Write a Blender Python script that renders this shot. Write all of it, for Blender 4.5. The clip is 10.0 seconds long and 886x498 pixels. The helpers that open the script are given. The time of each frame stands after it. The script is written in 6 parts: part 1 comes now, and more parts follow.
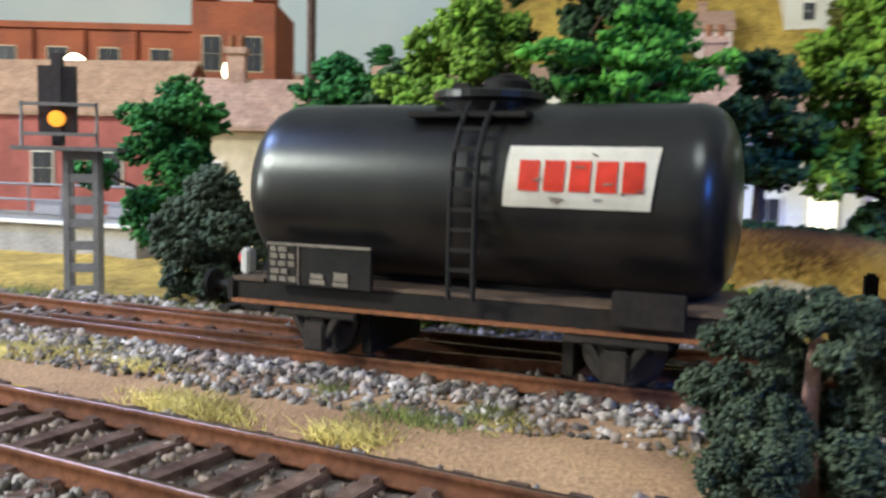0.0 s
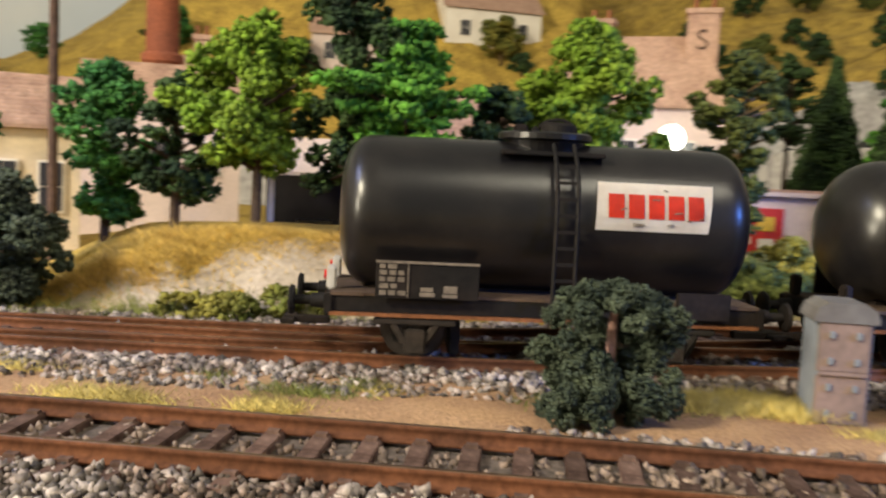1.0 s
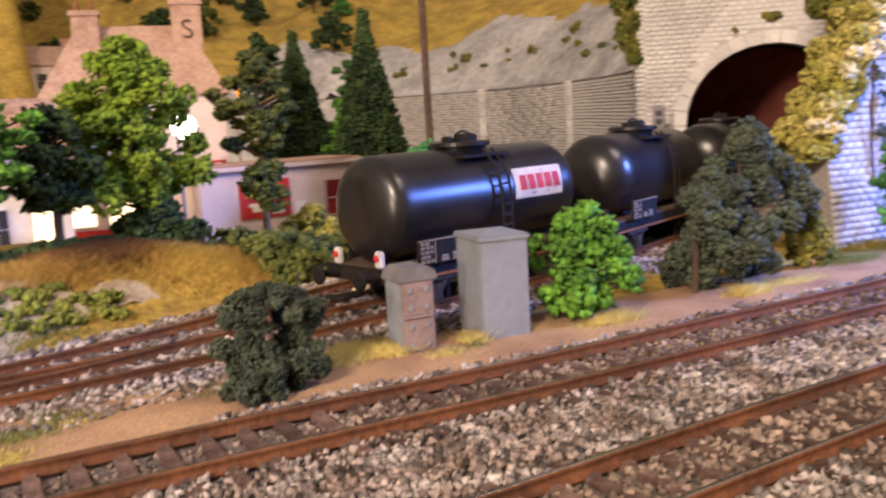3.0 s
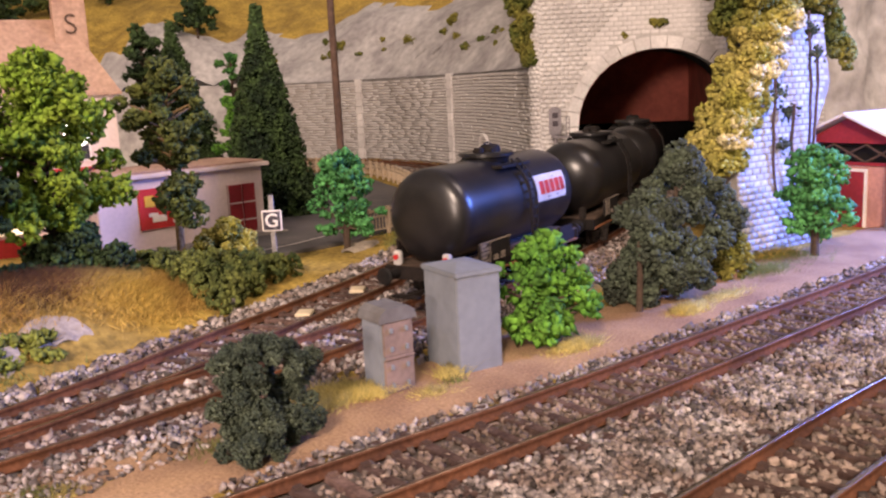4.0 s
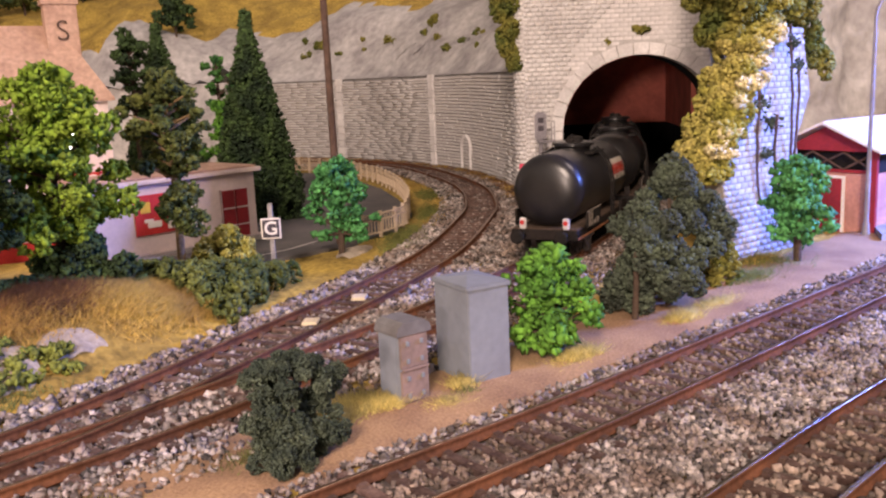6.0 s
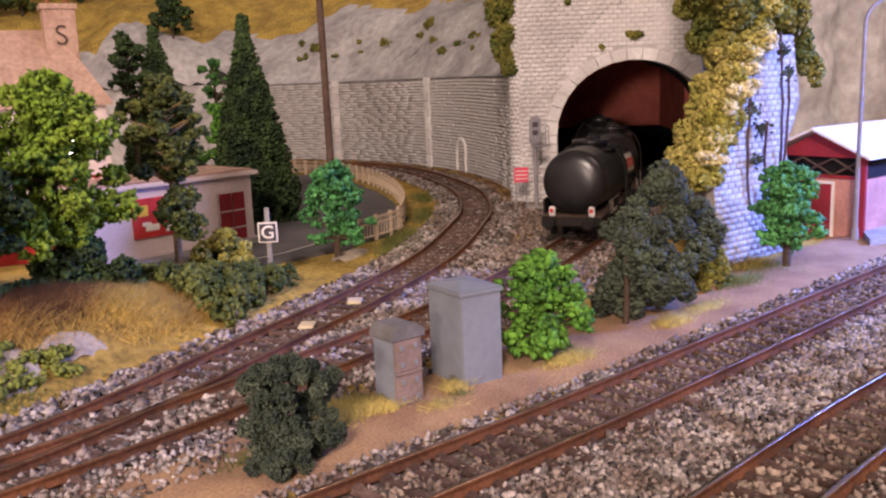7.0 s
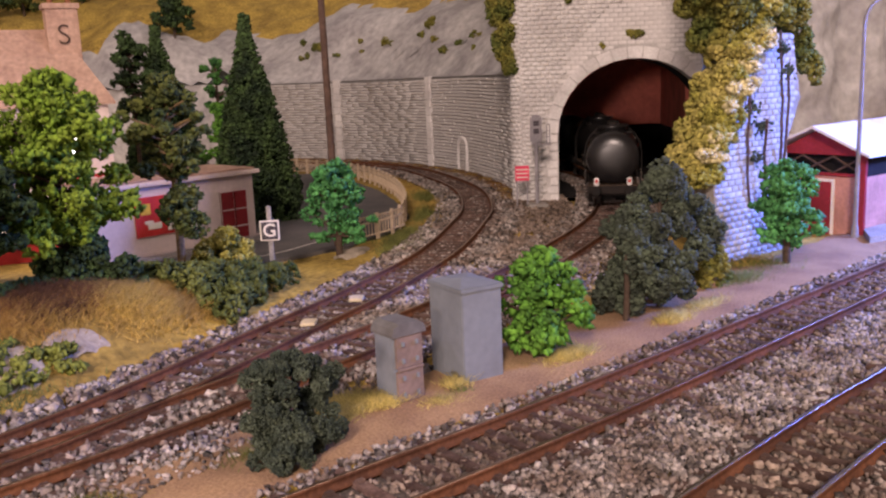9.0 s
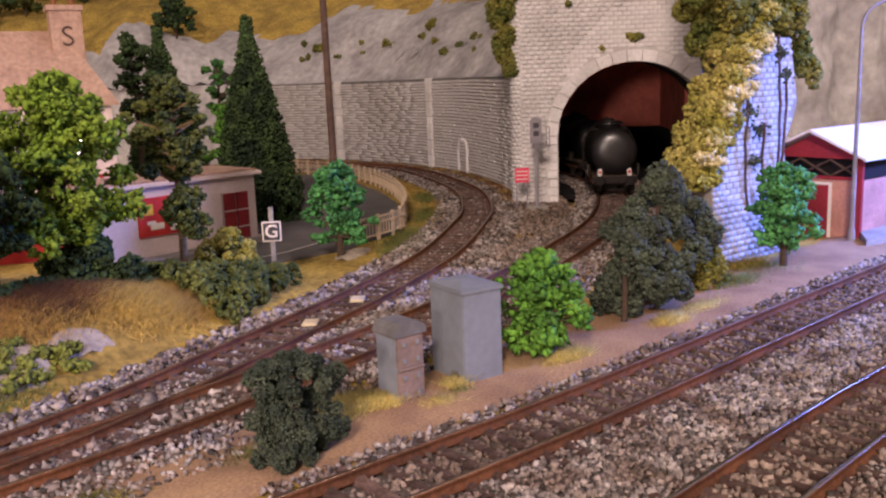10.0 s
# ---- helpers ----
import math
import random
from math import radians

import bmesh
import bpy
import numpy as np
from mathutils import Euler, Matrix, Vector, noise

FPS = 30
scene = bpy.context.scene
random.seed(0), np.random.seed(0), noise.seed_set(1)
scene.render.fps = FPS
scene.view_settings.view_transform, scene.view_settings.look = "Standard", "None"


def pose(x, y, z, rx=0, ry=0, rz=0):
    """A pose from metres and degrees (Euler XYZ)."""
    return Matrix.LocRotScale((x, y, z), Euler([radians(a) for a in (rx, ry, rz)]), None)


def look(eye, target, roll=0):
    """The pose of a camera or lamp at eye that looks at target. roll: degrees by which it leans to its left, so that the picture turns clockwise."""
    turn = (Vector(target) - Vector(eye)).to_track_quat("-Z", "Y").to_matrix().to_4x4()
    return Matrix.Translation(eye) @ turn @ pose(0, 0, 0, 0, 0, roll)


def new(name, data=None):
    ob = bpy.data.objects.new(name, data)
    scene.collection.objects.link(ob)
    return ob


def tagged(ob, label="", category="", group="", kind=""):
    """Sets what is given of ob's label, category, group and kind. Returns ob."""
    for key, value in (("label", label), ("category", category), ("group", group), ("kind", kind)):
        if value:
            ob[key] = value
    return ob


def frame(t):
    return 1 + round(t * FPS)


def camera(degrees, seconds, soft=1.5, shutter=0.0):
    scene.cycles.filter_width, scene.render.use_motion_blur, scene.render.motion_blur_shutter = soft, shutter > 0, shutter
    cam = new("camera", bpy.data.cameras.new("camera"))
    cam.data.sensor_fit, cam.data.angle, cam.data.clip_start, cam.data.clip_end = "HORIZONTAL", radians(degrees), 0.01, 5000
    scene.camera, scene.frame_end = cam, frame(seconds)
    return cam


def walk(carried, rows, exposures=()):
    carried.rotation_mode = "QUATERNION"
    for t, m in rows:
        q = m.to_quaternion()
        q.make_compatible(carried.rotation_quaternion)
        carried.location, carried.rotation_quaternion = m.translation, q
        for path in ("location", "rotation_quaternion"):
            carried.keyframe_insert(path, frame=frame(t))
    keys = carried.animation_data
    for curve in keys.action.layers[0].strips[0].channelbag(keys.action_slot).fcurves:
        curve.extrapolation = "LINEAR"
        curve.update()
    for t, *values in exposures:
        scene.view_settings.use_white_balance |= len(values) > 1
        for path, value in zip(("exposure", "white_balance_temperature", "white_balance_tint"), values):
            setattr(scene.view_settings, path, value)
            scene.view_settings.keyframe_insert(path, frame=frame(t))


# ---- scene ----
cam = camera(53.0, 10.0, 2.3, 0.5)
PATH = [
    (0, (0.082, 0.092, 0.034), (0.022, 2.083, -0.148), 1.3),
    (0.5, (0.067, 0.077, 0.041), (0.364, 2.046, -0.149), 2.1),
    (1, (0.045, 0.066, 0.038), (0.746, 1.931, -0.138), 2.8),
    (1.5, (0.027, 0.057, 0.044), (1.042, 1.77, -0.141), 2.8),
    (2, (0.0115, 0.050, 0.042), (1.301, 1.559, -0.203), 0.75),
    (2.5, (0.0004, 0.0509, 0.0429), (1.464, 1.396, -0.18), -1.64),
    (3, (-0.0036, 0.0546, 0.0531), (1.614, 1.194, -0.239), -3.21),
    (3.2, (-0.006, 0.058, 0.057), (1.663, 1.116, -0.244), -3.1),
    (4.5, (-0.02, 0.089, 0.071), (1.77, 0.892, -0.313), -2.6),
    (5, (-0.025, 0.087, 0.072), (1.768, 0.888, -0.31), -2.6),
    (5.5, (-0.023, 0.089, 0.074), (1.774, 0.882, -0.303), -2.6),
    (6, (-0.025, 0.087, 0.075), (1.776, 0.869, -0.304), -2.5),
    (7.5, (-0.03, 0.084, 0.078), (1.775, 0.857, -0.301), -2.3),
    (8, (-0.031, 0.083, 0.078), (1.774, 0.857, -0.301), -2.3),
    (8.5, (-0.031, 0.084, 0.077), (1.773, 0.859, -0.302), -2.3),
    (9, (-0.03, 0.084, 0.077), (1.773, 0.861, -0.303), -2.4),
    (9.5, (-0.033, 0.082, 0.078), (1.771, 0.858, -0.302), -2.3),
    (10, (-0.033, 0.083, 0.078), (1.77, 0.859, -0.301), -2.2),
]
walk(cam, [(t, look(eye, target, roll)) for t, eye, target, roll in PATH],
     [(0, 0.0, 4950, -12), (0.6, -0.17, 6050, -9), (1.2, 0.10, 6350, -4), (2.0, 0.28, 6750, 3), (3.2, 0.02, 6650, 16), (4.5, 0.04, 6450, 20), (5.5, 0.36, 6400, 19), (5.8, 0.12, 6400, 19), (6.2, -0.02, 6320, 21), (7.5, -0.31, 6280, 23), (10, -0.40, 6230, 23)])

# ---------------------------------------------------------------- light
world = bpy.data.worlds.new("room_air")
scene.world = world
world.use_nodes = True
world.node_tree.nodes["Background"].inputs[0].default_value = (1.0, 0.86, 0.74, 1)
world.node_tree.nodes["Background"].inputs[1].default_value = 0.29


def area_lamp(name, eye, target, size, watts, colour):
    lamp = bpy.data.lights.new(name, "AREA")
    lamp.shape, lamp.size, lamp.energy, lamp.color = "DISK", size, watts, colour
    ob = new(name, lamp)
    ob.matrix_world = look(eye, target)
    return ob


area_lamp("hall_lamp_warm", (-1.25, -0.22, 0.82), (0.3, 0.25, 0.0), 0.26, 33.0, (1.0, 0.80, 0.62))
area_lamp("hall_lamp_front", (0.35, -0.9, 1.5), (0.4, 0.4, 0.0), 0.6, 15.0, (1.0, 0.82, 0.68))
spot = bpy.data.lights.new("station_lamp_blue", "SPOT")
spot.energy, spot.color, spot.spot_size, spot.spot_blend, spot.shadow_soft_size = 17.0, (0.12, 0.25, 1.0), radians(64), 1.0, 0.03
new("station_lamp_blue", spot).matrix_world = look((0.42, -0.14, 0.15), (0.355, 0.072, 0.02))
area_lamp("layout_lamp_low", (-0.75, 0.065, 0.14), (0.45, 0.2, 0.05), 0.08, 3.8, (1.0, 0.80, 0.64))
yard = bpy.data.lights.new("yard_lamp_blue", "SPOT")
yard.energy, yard.color, yard.spot_size, yard.spot_blend, yard.shadow_soft_size = 8.5, (0.50, 0.52, 1.0), radians(60), 0.9, 0.04
new("yard_lamp_blue", yard).matrix_world = look((-0.32, 0.30, 0.36), (-0.10, 0.31, 0.0))


# ---------------------------------------------------------------- materials
def mat(name, colour, rough=0.8, vary=0.25, scale=300.0, bump=0.0, metal=0.0, island=0.0, second=None, mixscale=60.0, objrand=0.0, emit=0.0, spec=0.3):
    """Principled surface with noise at two scales, optional second colour in patches, and variation from piece to piece."""
    m = bpy.data.materials.new(name)
    m.use_nodes = True
    nt = m.node_tree
    n, l = nt.nodes, nt.links
    b = n["Principled BSDF"]
    b.inputs["Roughness"].default_value = rough
    b.inputs["Metallic"].default_value = metal
    b.inputs["Specular IOR Level"].default_value = spec
    tc = n.new("ShaderNodeTexCoord")
    fine = n.new("ShaderNodeTexNoise")
    fine.inputs["Scale"].default_value = scale
    fine.inputs["Detail"].default_value = 6
    coarse = n.new("ShaderNodeTexNoise")
    coarse.inputs["Scale"].default_value = mixscale
    coarse.inputs["Detail"].default_value = 4
    l.new(tc.outputs["Object"], fine.inputs["Vector"])
    l.new(tc.outputs["Object"], coarse.inputs["Vector"])
    base = n.new("ShaderNodeMix")
    base.data_type = "RGBA"
    base.inputs[6].default_value = (*colour, 1)
    base.inputs[7].default_value = (*(second or [c * 0.72 for c in colour]), 1)
    ramp = n.new("ShaderNodeMapRange")
    ramp.inputs[1].default_value, ramp.inputs[2].default_value = 0.40, 0.62
    l.new(coarse.outputs["Fac"], ramp.inputs[0])
    l.new(ramp.outputs[0], base.inputs[0])
    val = n.new("ShaderNodeMapRange")
    val.inputs[1].default_value, val.inputs[2].default_value = 0.3, 0.7
    val.inputs[3].default_value, val.inputs[4].default_value = 1 - vary, 1 + vary
    l.new(fine.outputs["Fac"], val.inputs[0])
    hsv = n.new("ShaderNodeHueSaturation")
    l.new(base.outputs[2], hsv.inputs["Color"])
    last = val.outputs[0]
    for amount, node, out in ((island, "ShaderNodeNewGeometry", "Random Per Island"), (objrand, "ShaderNodeObjectInfo", "Random")):
        if amount:
            g = n.new(node)
            r = n.new("ShaderNodeMapRange")
            r.inputs[3].default_value, r.inputs[4].default_value = 1 - amount, 1 + amount
            l.new(g.outputs[out], r.inputs[0])
            mul = n.new("ShaderNodeMath")
            mul.operation = "MULTIPLY"
            l.new(last, mul.inputs[0])
            l.new(r.outputs[0], mul.inputs[1])
            last = mul.outputs[0]
    l.new(last, hsv.inputs["Value"])
    l.new(hsv.outputs[0], b.inputs["Base Color"])
    if bump:
        bp = n.new("ShaderNodeBump")
        bp.inputs["Strength"].default_value = bump
        bp.inputs["Distance"].default_value = 0.0006
        l.new(fine.outputs["Fac"], bp.inputs["Height"])
        l.new(bp.outputs[0], b.inputs["Normal"])
    if emit:
        b.inputs["Emission Color"].default_value = (*colour, 1)
        b.inputs["Emission Strength"].default_value = emit
    return m


M = {
    "tank": mat("tank_black", (0.007, 0.0065, 0.0075), 0.31, 0.15, 900, 0.04, second=(0.017, 0.015, 0.0145), spec=0.5),
    "frame": mat("chassis_black", (0.009, 0.008, 0.0075), 0.7, 0.3, 700, 0.1, second=(0.017, 0.012, 0.010), spec=0.2),
    "undergear": mat("undergear_grime", (0.016, 0.013, 0.011), 0.8, 0.3, 700, 0.2, second=(0.030, 0.022, 0.018), mixscale=200),
    "deck": mat("deck_brown", (0.095, 0.062, 0.042), 0.8, 0.3, 700, 0.1),
    "palesand": mat("pale_sand_rock", (0.44, 0.37, 0.29), 0.95, 0.2, 700, 0.5, second=(0.34, 0.28, 0.21), mixscale=70),
    "rust_edge": mat("rusty_brown", (0.23, 0.09, 0.035), 0.7, 0.3, 800, 0.1),
    "sign": mat("sign_white", (0.78, 0.72, 0.63), 0.55, 0.06, 500, 0, second=(0.70, 0.63, 0.54), mixscale=150),
    "sign_red": mat("sign_red", (0.68, 0.045, 0.02), 0.5, 0.12, 600),
    "scuff": mat("scuff_grey", (0.20, 0.165, 0.13), 0.7, 0.3, 900),
    "chrome": mat("bright_metal", (0.74, 0.71, 0.68), 0.3, 0.1, 500, metal=0.25),
    "lens_red": mat("tail_lens_red", (0.55, 0.03, 0.03), 0.3, 0.1, 500),
    "wheel": mat("wheel_steel", (0.06, 0.05, 0.045), 0.5, 0.2, 700, metal=0.4),
    "rail": mat("rail_rust", (0.15, 0.062, 0.032), 0.75, 0.3, 900, 0.15, second=(0.085, 0.038, 0.022), spec=0.08),
    "railhead_shiny": mat("rail_head_shiny", (0.46, 0.38, 0.33), 0.25, 0.15, 700, 0, metal=0.9),
    "railhead": mat("rail_head_worn", (0.36, 0.24, 0.17), 0.36, 0.15, 700, 0, metal=0.9),
    "sleeper": mat("sleeper_brown", (0.085, 0.052, 0.042), 0.8, 0.3, 900, 0.3, objrand=0.35, second=(0.14, 0.09, 0.072), mixscale=200, spec=0.1),
    "ballast": mat("ballast_stone", (0.31, 0.27, 0.245), 0.85, 0.25, 1500, 0.3, island=0.85, second=(0.17, 0.125, 0.10), mixscale=90),
    "ballast_dark": mat("ballast_stone_brown", (0.25, 0.19, 0.15), 0.85, 0.2, 1500, 0.2, island=0.6, second=(0.14, 0.10, 0.075), mixscale=40),
    "ballast_bed": mat("ballast_bed", (0.15, 0.12, 0.10), 0.95, 0.4, 900, 0.6),
    "sand": mat("sand_path", (0.40, 0.25, 0.135), 0.95, 0.25, 1400, 0.6, second=(0.28, 0.165, 0.095), mixscale=45),
    "turf": mat("turf_mustard", (0.46, 0.315, 0.065), 0.95, 0.4, 420, 1.0, second=(0.30, 0.20, 0.045), mixscale=48),
    "blade_y": mat("grass_yellow", (0.62, 0.49, 0.15), 0.9, 0.2, 800, island=0.35),
    "blade_g": mat("grass_green", (0.19, 0.20, 0.05), 0.9, 0.2, 800, island=0.4),
    "blade_b": mat("grass_brown", (0.20, 0.09, 0.035), 0.9, 0.2, 800, island=0.4, second=(0.12, 0.055, 0.022), mixscale=40),
    "blade_o": mat("grass_ochre", (0.55, 0.37, 0.085), 0.9, 0.2, 800, island=0.4, second=(0.33, 0.18, 0.045), mixscale=25),
    "lime": mat("leaf_lime", (0.185, 0.27, 0.026), 0.85, 0.25, 900, island=0.45, second=(0.14, 0.235, 0.02), mixscale=90),
    "bright": mat("leaf_bright_green", (0.115, 0.275, 0.030), 0.85, 0.25, 900, island=0.45, second=(0.060, 0.17, 0.022), mixscale=90),
    "mid": mat("leaf_mid_green", (0.070, 0.19, 0.034), 0.9, 0.25, 900, island=0.45, second=(0.028, 0.10, 0.028), mixscale=90),
    "teal": mat("leaf_fresh_green", (0.09, 0.30, 0.09), 0.85, 0.25, 900, island=0.4, second=(0.04, 0.16, 0.05), mixscale=90),
    "dark": mat("leaf_dark_green", (0.050, 0.088, 0.026), 0.9, 0.3, 900, island=0.45, second=(0.018, 0.035, 0.016), mixscale=90),
    "grey": mat("leaf_grey_green", (0.075, 0.095, 0.06), 0.95, 0.25, 1300, 0.4, island=0.4, second=(0.045, 0.055, 0.04), mixscale=120),
    "bushdark": mat("foam_dark_green", (0.088, 0.108, 0.068), 0.95, 0.35, 1500, 0.6, island=0.4, second=(0.038, 0.052, 0.036), mixscale=160),
    "olive": mat("leaf_olive", (0.115, 0.130, 0.030), 0.9, 0.25, 900, island=0.45, second=(0.042, 0.062, 0.016), mixscale=90),
    "scrub": mat("leaf_scrub_green", (0.17, 0.19, 0.035), 0.9, 0.25, 900, island=0.45, second=(0.08, 0.11, 0.02), mixscale=70),
    "creeper": mat("creeper_yellow", (0.26, 0.24, 0.045), 0.9, 0.25, 900, island=0.45, second=(0.38, 0.32, 0.09), mixscale=70),
    "creeper_pale": mat("creeper_cream", (0.66, 0.58, 0.33), 0.9, 0.2, 900, island=0.3, second=(0.50, 0.42, 0.18), mixscale=90),
    "moss": mat("moss_green", (0.20, 0.18, 0.035), 0.9, 0.3, 900, island=0.4, second=(0.08, 0.10, 0.02), mixscale=60),
    "bark": mat("bark_brown", (0.075, 0.05, 0.035), 0.9, 0.35, 900, 0.5),
    "bark_tan": mat("bark_tan", (0.24, 0.16, 0.075), 0.9, 0.35, 900, 0.5),
    "twig": mat("twig_pink", (0.50, 0.30, 0.25), 0.85, 0.3, 900),
    "cabinet": mat("cabinet_grey", (0.22, 0.24, 0.27), 0.6, 0.08, 400, 0.05, second=(0.195, 0.21, 0.235), mixscale=80),
    "cab_brown": mat("cabinet_door_brown", (0.25, 0.18, 0.155), 0.7, 0.15, 700, 0.1, second=(0.19, 0.14, 0.12), mixscale=150),
    "cab_lid": mat("cabinet_lid_grey", (0.17, 0.165, 0.165), 0.65, 0.12, 500, 0.08, second=(0.13, 0.12, 0.115), mixscale=100),
    "concrete": mat("concrete_grey", (0.34, 0.31, 0.28), 0.9, 0.2, 900, 0.2),
    "stone": mat("portal_stone", (0.73, 0.705, 0.69), 0.85, 0.12, 900, 0.3, objrand=0.07, island=0.07, second=(0.55, 0.52, 0.51), mixscale=35),
    # portal stone darkened to put the wing wall's shade into its colour; patches are stains
    "wingstone": mat("shaded_stained_wing_stone", (0.55, 0.55, 0.57), 0.9, 0.2, 700, 0.4, objrand=0.12, island=0.12, second=(0.30, 0.29, 0.29), mixscale=40),
    "shedwall": mat("shed_boards_salmon", (0.52, 0.25, 0.19), 0.8, 0.12, 600, 0.1),
    "plywood": mat("shed_frame_tan", (0.55, 0.36, 0.20), 0.75, 0.15, 500, 0.1),
    "joint": mat("mortar_grey", (0.57, 0.545, 0.525), 0.95, 0.2, 900, 0.2),
    "wallstone": mat("layered_stone", (0.60, 0.575, 0.56), 0.9, 0.2, 900, 0.4, objrand=0.06, second=(0.50, 0.47, 0.455), mixscale=16),
    "joint_dark": mat("wall_joint_dark", (0.26, 0.245, 0.235), 0.95, 0.3, 900, 0.2),
    "rock": mat("plaster_rock", (0.47, 0.45, 0.44), 0.9, 0.22, 160, 1.0, second=(0.33, 0.31, 0.31), mixscale=26),
    "redboard": mat("red_backing_board", (0.62, 0.17, 0.125), 0.75, 0.08, 300, 0),
    # near-black that stands in for unlit depth: tunnel, carport, shed loft
    "black": mat("unlit_black", (0.012, 0.010, 0.010), 0.95, 0.2, 300),
    "plaster": mat("plaster_pinkish_white", (0.66, 0.54, 0.50), 0.85, 0.06, 500, 0.05, second=(0.58, 0.47, 0.43), mixscale=40),
    "white": mat("plaster_white", (0.80, 0.75, 0.68), 0.8, 0.05, 500, 0, second=(0.70, 0.64, 0.57), mixscale=40),
    "cream": mat("plaster_cream", (0.70, 0.58, 0.42), 0.8, 0.06, 500),
    "roof": mat("roof_tile_salmon", (0.42, 0.275, 0.205), 0.85, 0.2, 500, 0.4, objrand=0.08, island=0.12, second=(0.35, 0.22, 0.165), mixscale=120),
    "brickred": mat("brick_red", (0.30, 0.095, 0.05), 0.9, 0.25, 700, 0.3, island=0.2, second=(0.22, 0.075, 0.045), mixscale=30),
    "red": mat("paint_red", (0.50, 0.035, 0.03), 0.6, 0.1, 600),
    "darkred": mat("paint_dark_red", (0.30, 0.025, 0.03), 0.6, 0.12, 600),
    "pinkwall": mat("wall_pink_red", (0.36, 0.115, 0.105), 0.8, 0.1, 500),
    "poster_y": mat("poster_yellow", (0.7, 0.45, 0.05), 0.6, 0.1, 500),
    "glass": mat("window_dark", (0.05, 0.05, 0.06), 0.15, 0.1, 300, spec=0.6),
    "glow": mat("lit_window", (1.0, 0.80, 0.50), 0.5, 0.05, 200, emit=2.4),
    "bulb": mat("lamp_glow_warm", (1.0, 0.78, 0.40), 0.5, 0.0, 200, emit=9.0),
    "bulb_o": mat("lamp_glow_orange", (1.0, 0.32, 0.02), 0.5, 0.0, 200, emit=1.3),
    "bulb_w": mat("window_glow_white", (1.0, 0.93, 0.80), 0.5, 0.0, 200, emit=9.0),
    "asphalt": mat("road_grey", (0.10, 0.095, 0.095), 0.9, 0.15, 900, 0.2, second=(0.14, 0.125, 0.12), mixscale=40),
    "paintline": mat("road_line_white", (0.62, 0.58, 0.54), 0.8, 0.15, 900),
    "fence": mat("fence_cream", (0.60, 0.47, 0.33), 0.75, 0.12, 800),
    "post": mat("timber_post", (0.10, 0.06, 0.045), 0.8, 0.3, 500, 0.3),
    "steel": mat("mast_grey", (0.27, 0.25, 0.27), 0.6, 0.15, 700),
    "signal": mat("signal_black", (0.06, 0.05, 0.06), 0.6, 0.2, 700),
    "plate": mat("board_cream", (0.68, 0.57, 0.38), 0.7, 0.1, 700),
    "pink_sign": mat("sign_pink_red", (0.75, 0.06, 0.13), 0.6, 0.1, 700),
    "wallpaint": mat("hall_wall_paint", (0.55, 0.50, 0.46), 0.9, 0.05, 3, mixscale=1),
    "sky": mat("backdrop_sky", (0.72, 0.78, 0.86), 0.95, 0.05, 4, second=(0.85, 0.86, 0.88), mixscale=3),
    "blue": mat("overall_blue", (0.03, 0.06, 0.2), 0.8, 0.1, 600),
    "carblack": mat("car_black", (0.02, 0.02, 0.022), 0.3, 0.1, 300, spec=0.5),
}


# ---------------------------------------------------------------- mesh helpers
def finish(name, bm, material, parent=None, smooth=False):
    me = bpy.data.meshes.new(name)
    bm.normal_update()
    bm.to_mesh(me)
    bm.free()
    me.materials.append(M[material])
    if smooth:
        me.polygons.foreach_set("use_smooth", [True] * len(me.polygons))
    ob = new(name, me)
    if parent is not None:
        ob.parent = parent
    return ob


def part(name, bm, material, parent, label="", smooth=False):
    ob = finish(name, bm, material, parent, smooth)
    return tagged(ob, label) if label else ob


def box(bm, x0, x1, y0, y1, z0, z1, bevel=0.0):
    r = bmesh.ops.create_cube(bm, size=1.0)
    vs = r["verts"]
    for v in vs:
        v.co = Vector(((x0 + x1) / 2 + v.co.x * (x1 - x0), (y0 + y1) / 2 + v.co.y * (y1 - y0), (z0 + z1) / 2 + v.co.z * (z1 - z0)))
    if bevel:
        bmesh.ops.bevel(bm, geom=list({e for v in vs for e in v.link_edges}), offset=bevel, segments=2, affect="EDGES")
    return bm


def boxed(x0, x1, y0, y1, z0, z1, bevel=0.0):
    return box(bmesh.new(), x0, x1, y0, y1, z0, z1, bevel)


def tube(bm, a, b, r0, r1=None, seg=10):
    """A tapered rod from a to b."""
    a, b = Vector(a), Vector(b)
    m = Matrix.Translation((a + b) / 2) @ (b - a).to_track_quat("Z", "Y").to_matrix().to_4x4()
    bmesh.ops.create_cone(bm, cap_ends=True, segments=seg, radius1=r0, radius2=r0 if r1 is None else r1, depth=(b - a).length, matrix=m)
    return bm


def lathe(bm, profile, seg=40, axis="X"):
    """Turns (along, radius) pairs about an axis."""
    rings = []
    for u, r in profile:
        ring = []
        for k in range(seg):
            a = 2 * math.pi * k / seg
            c, s = r * math.cos(a), r * math.sin(a)
            ring.append(bm.verts.new((u, c, s) if axis == "X" else (c, s, u)))
        rings.append(ring)
    for p, q in zip(rings, rings[1:]):
        for k in range(seg):
            bm.faces.new((p[k], p[(k + 1) % seg], q[(k + 1) % seg], q[k]))
    bm.faces.new(rings[0][::-1])
    bm.faces.new(rings[-1])
    bmesh.ops.recalc_face_normals(bm, faces=bm.faces)
    return bm


def empty(name, m=None):
    ob = new(name)
    ob.empty_display_size = 0.01
    if m is not None:
        ob.matrix_world = m
    return ob


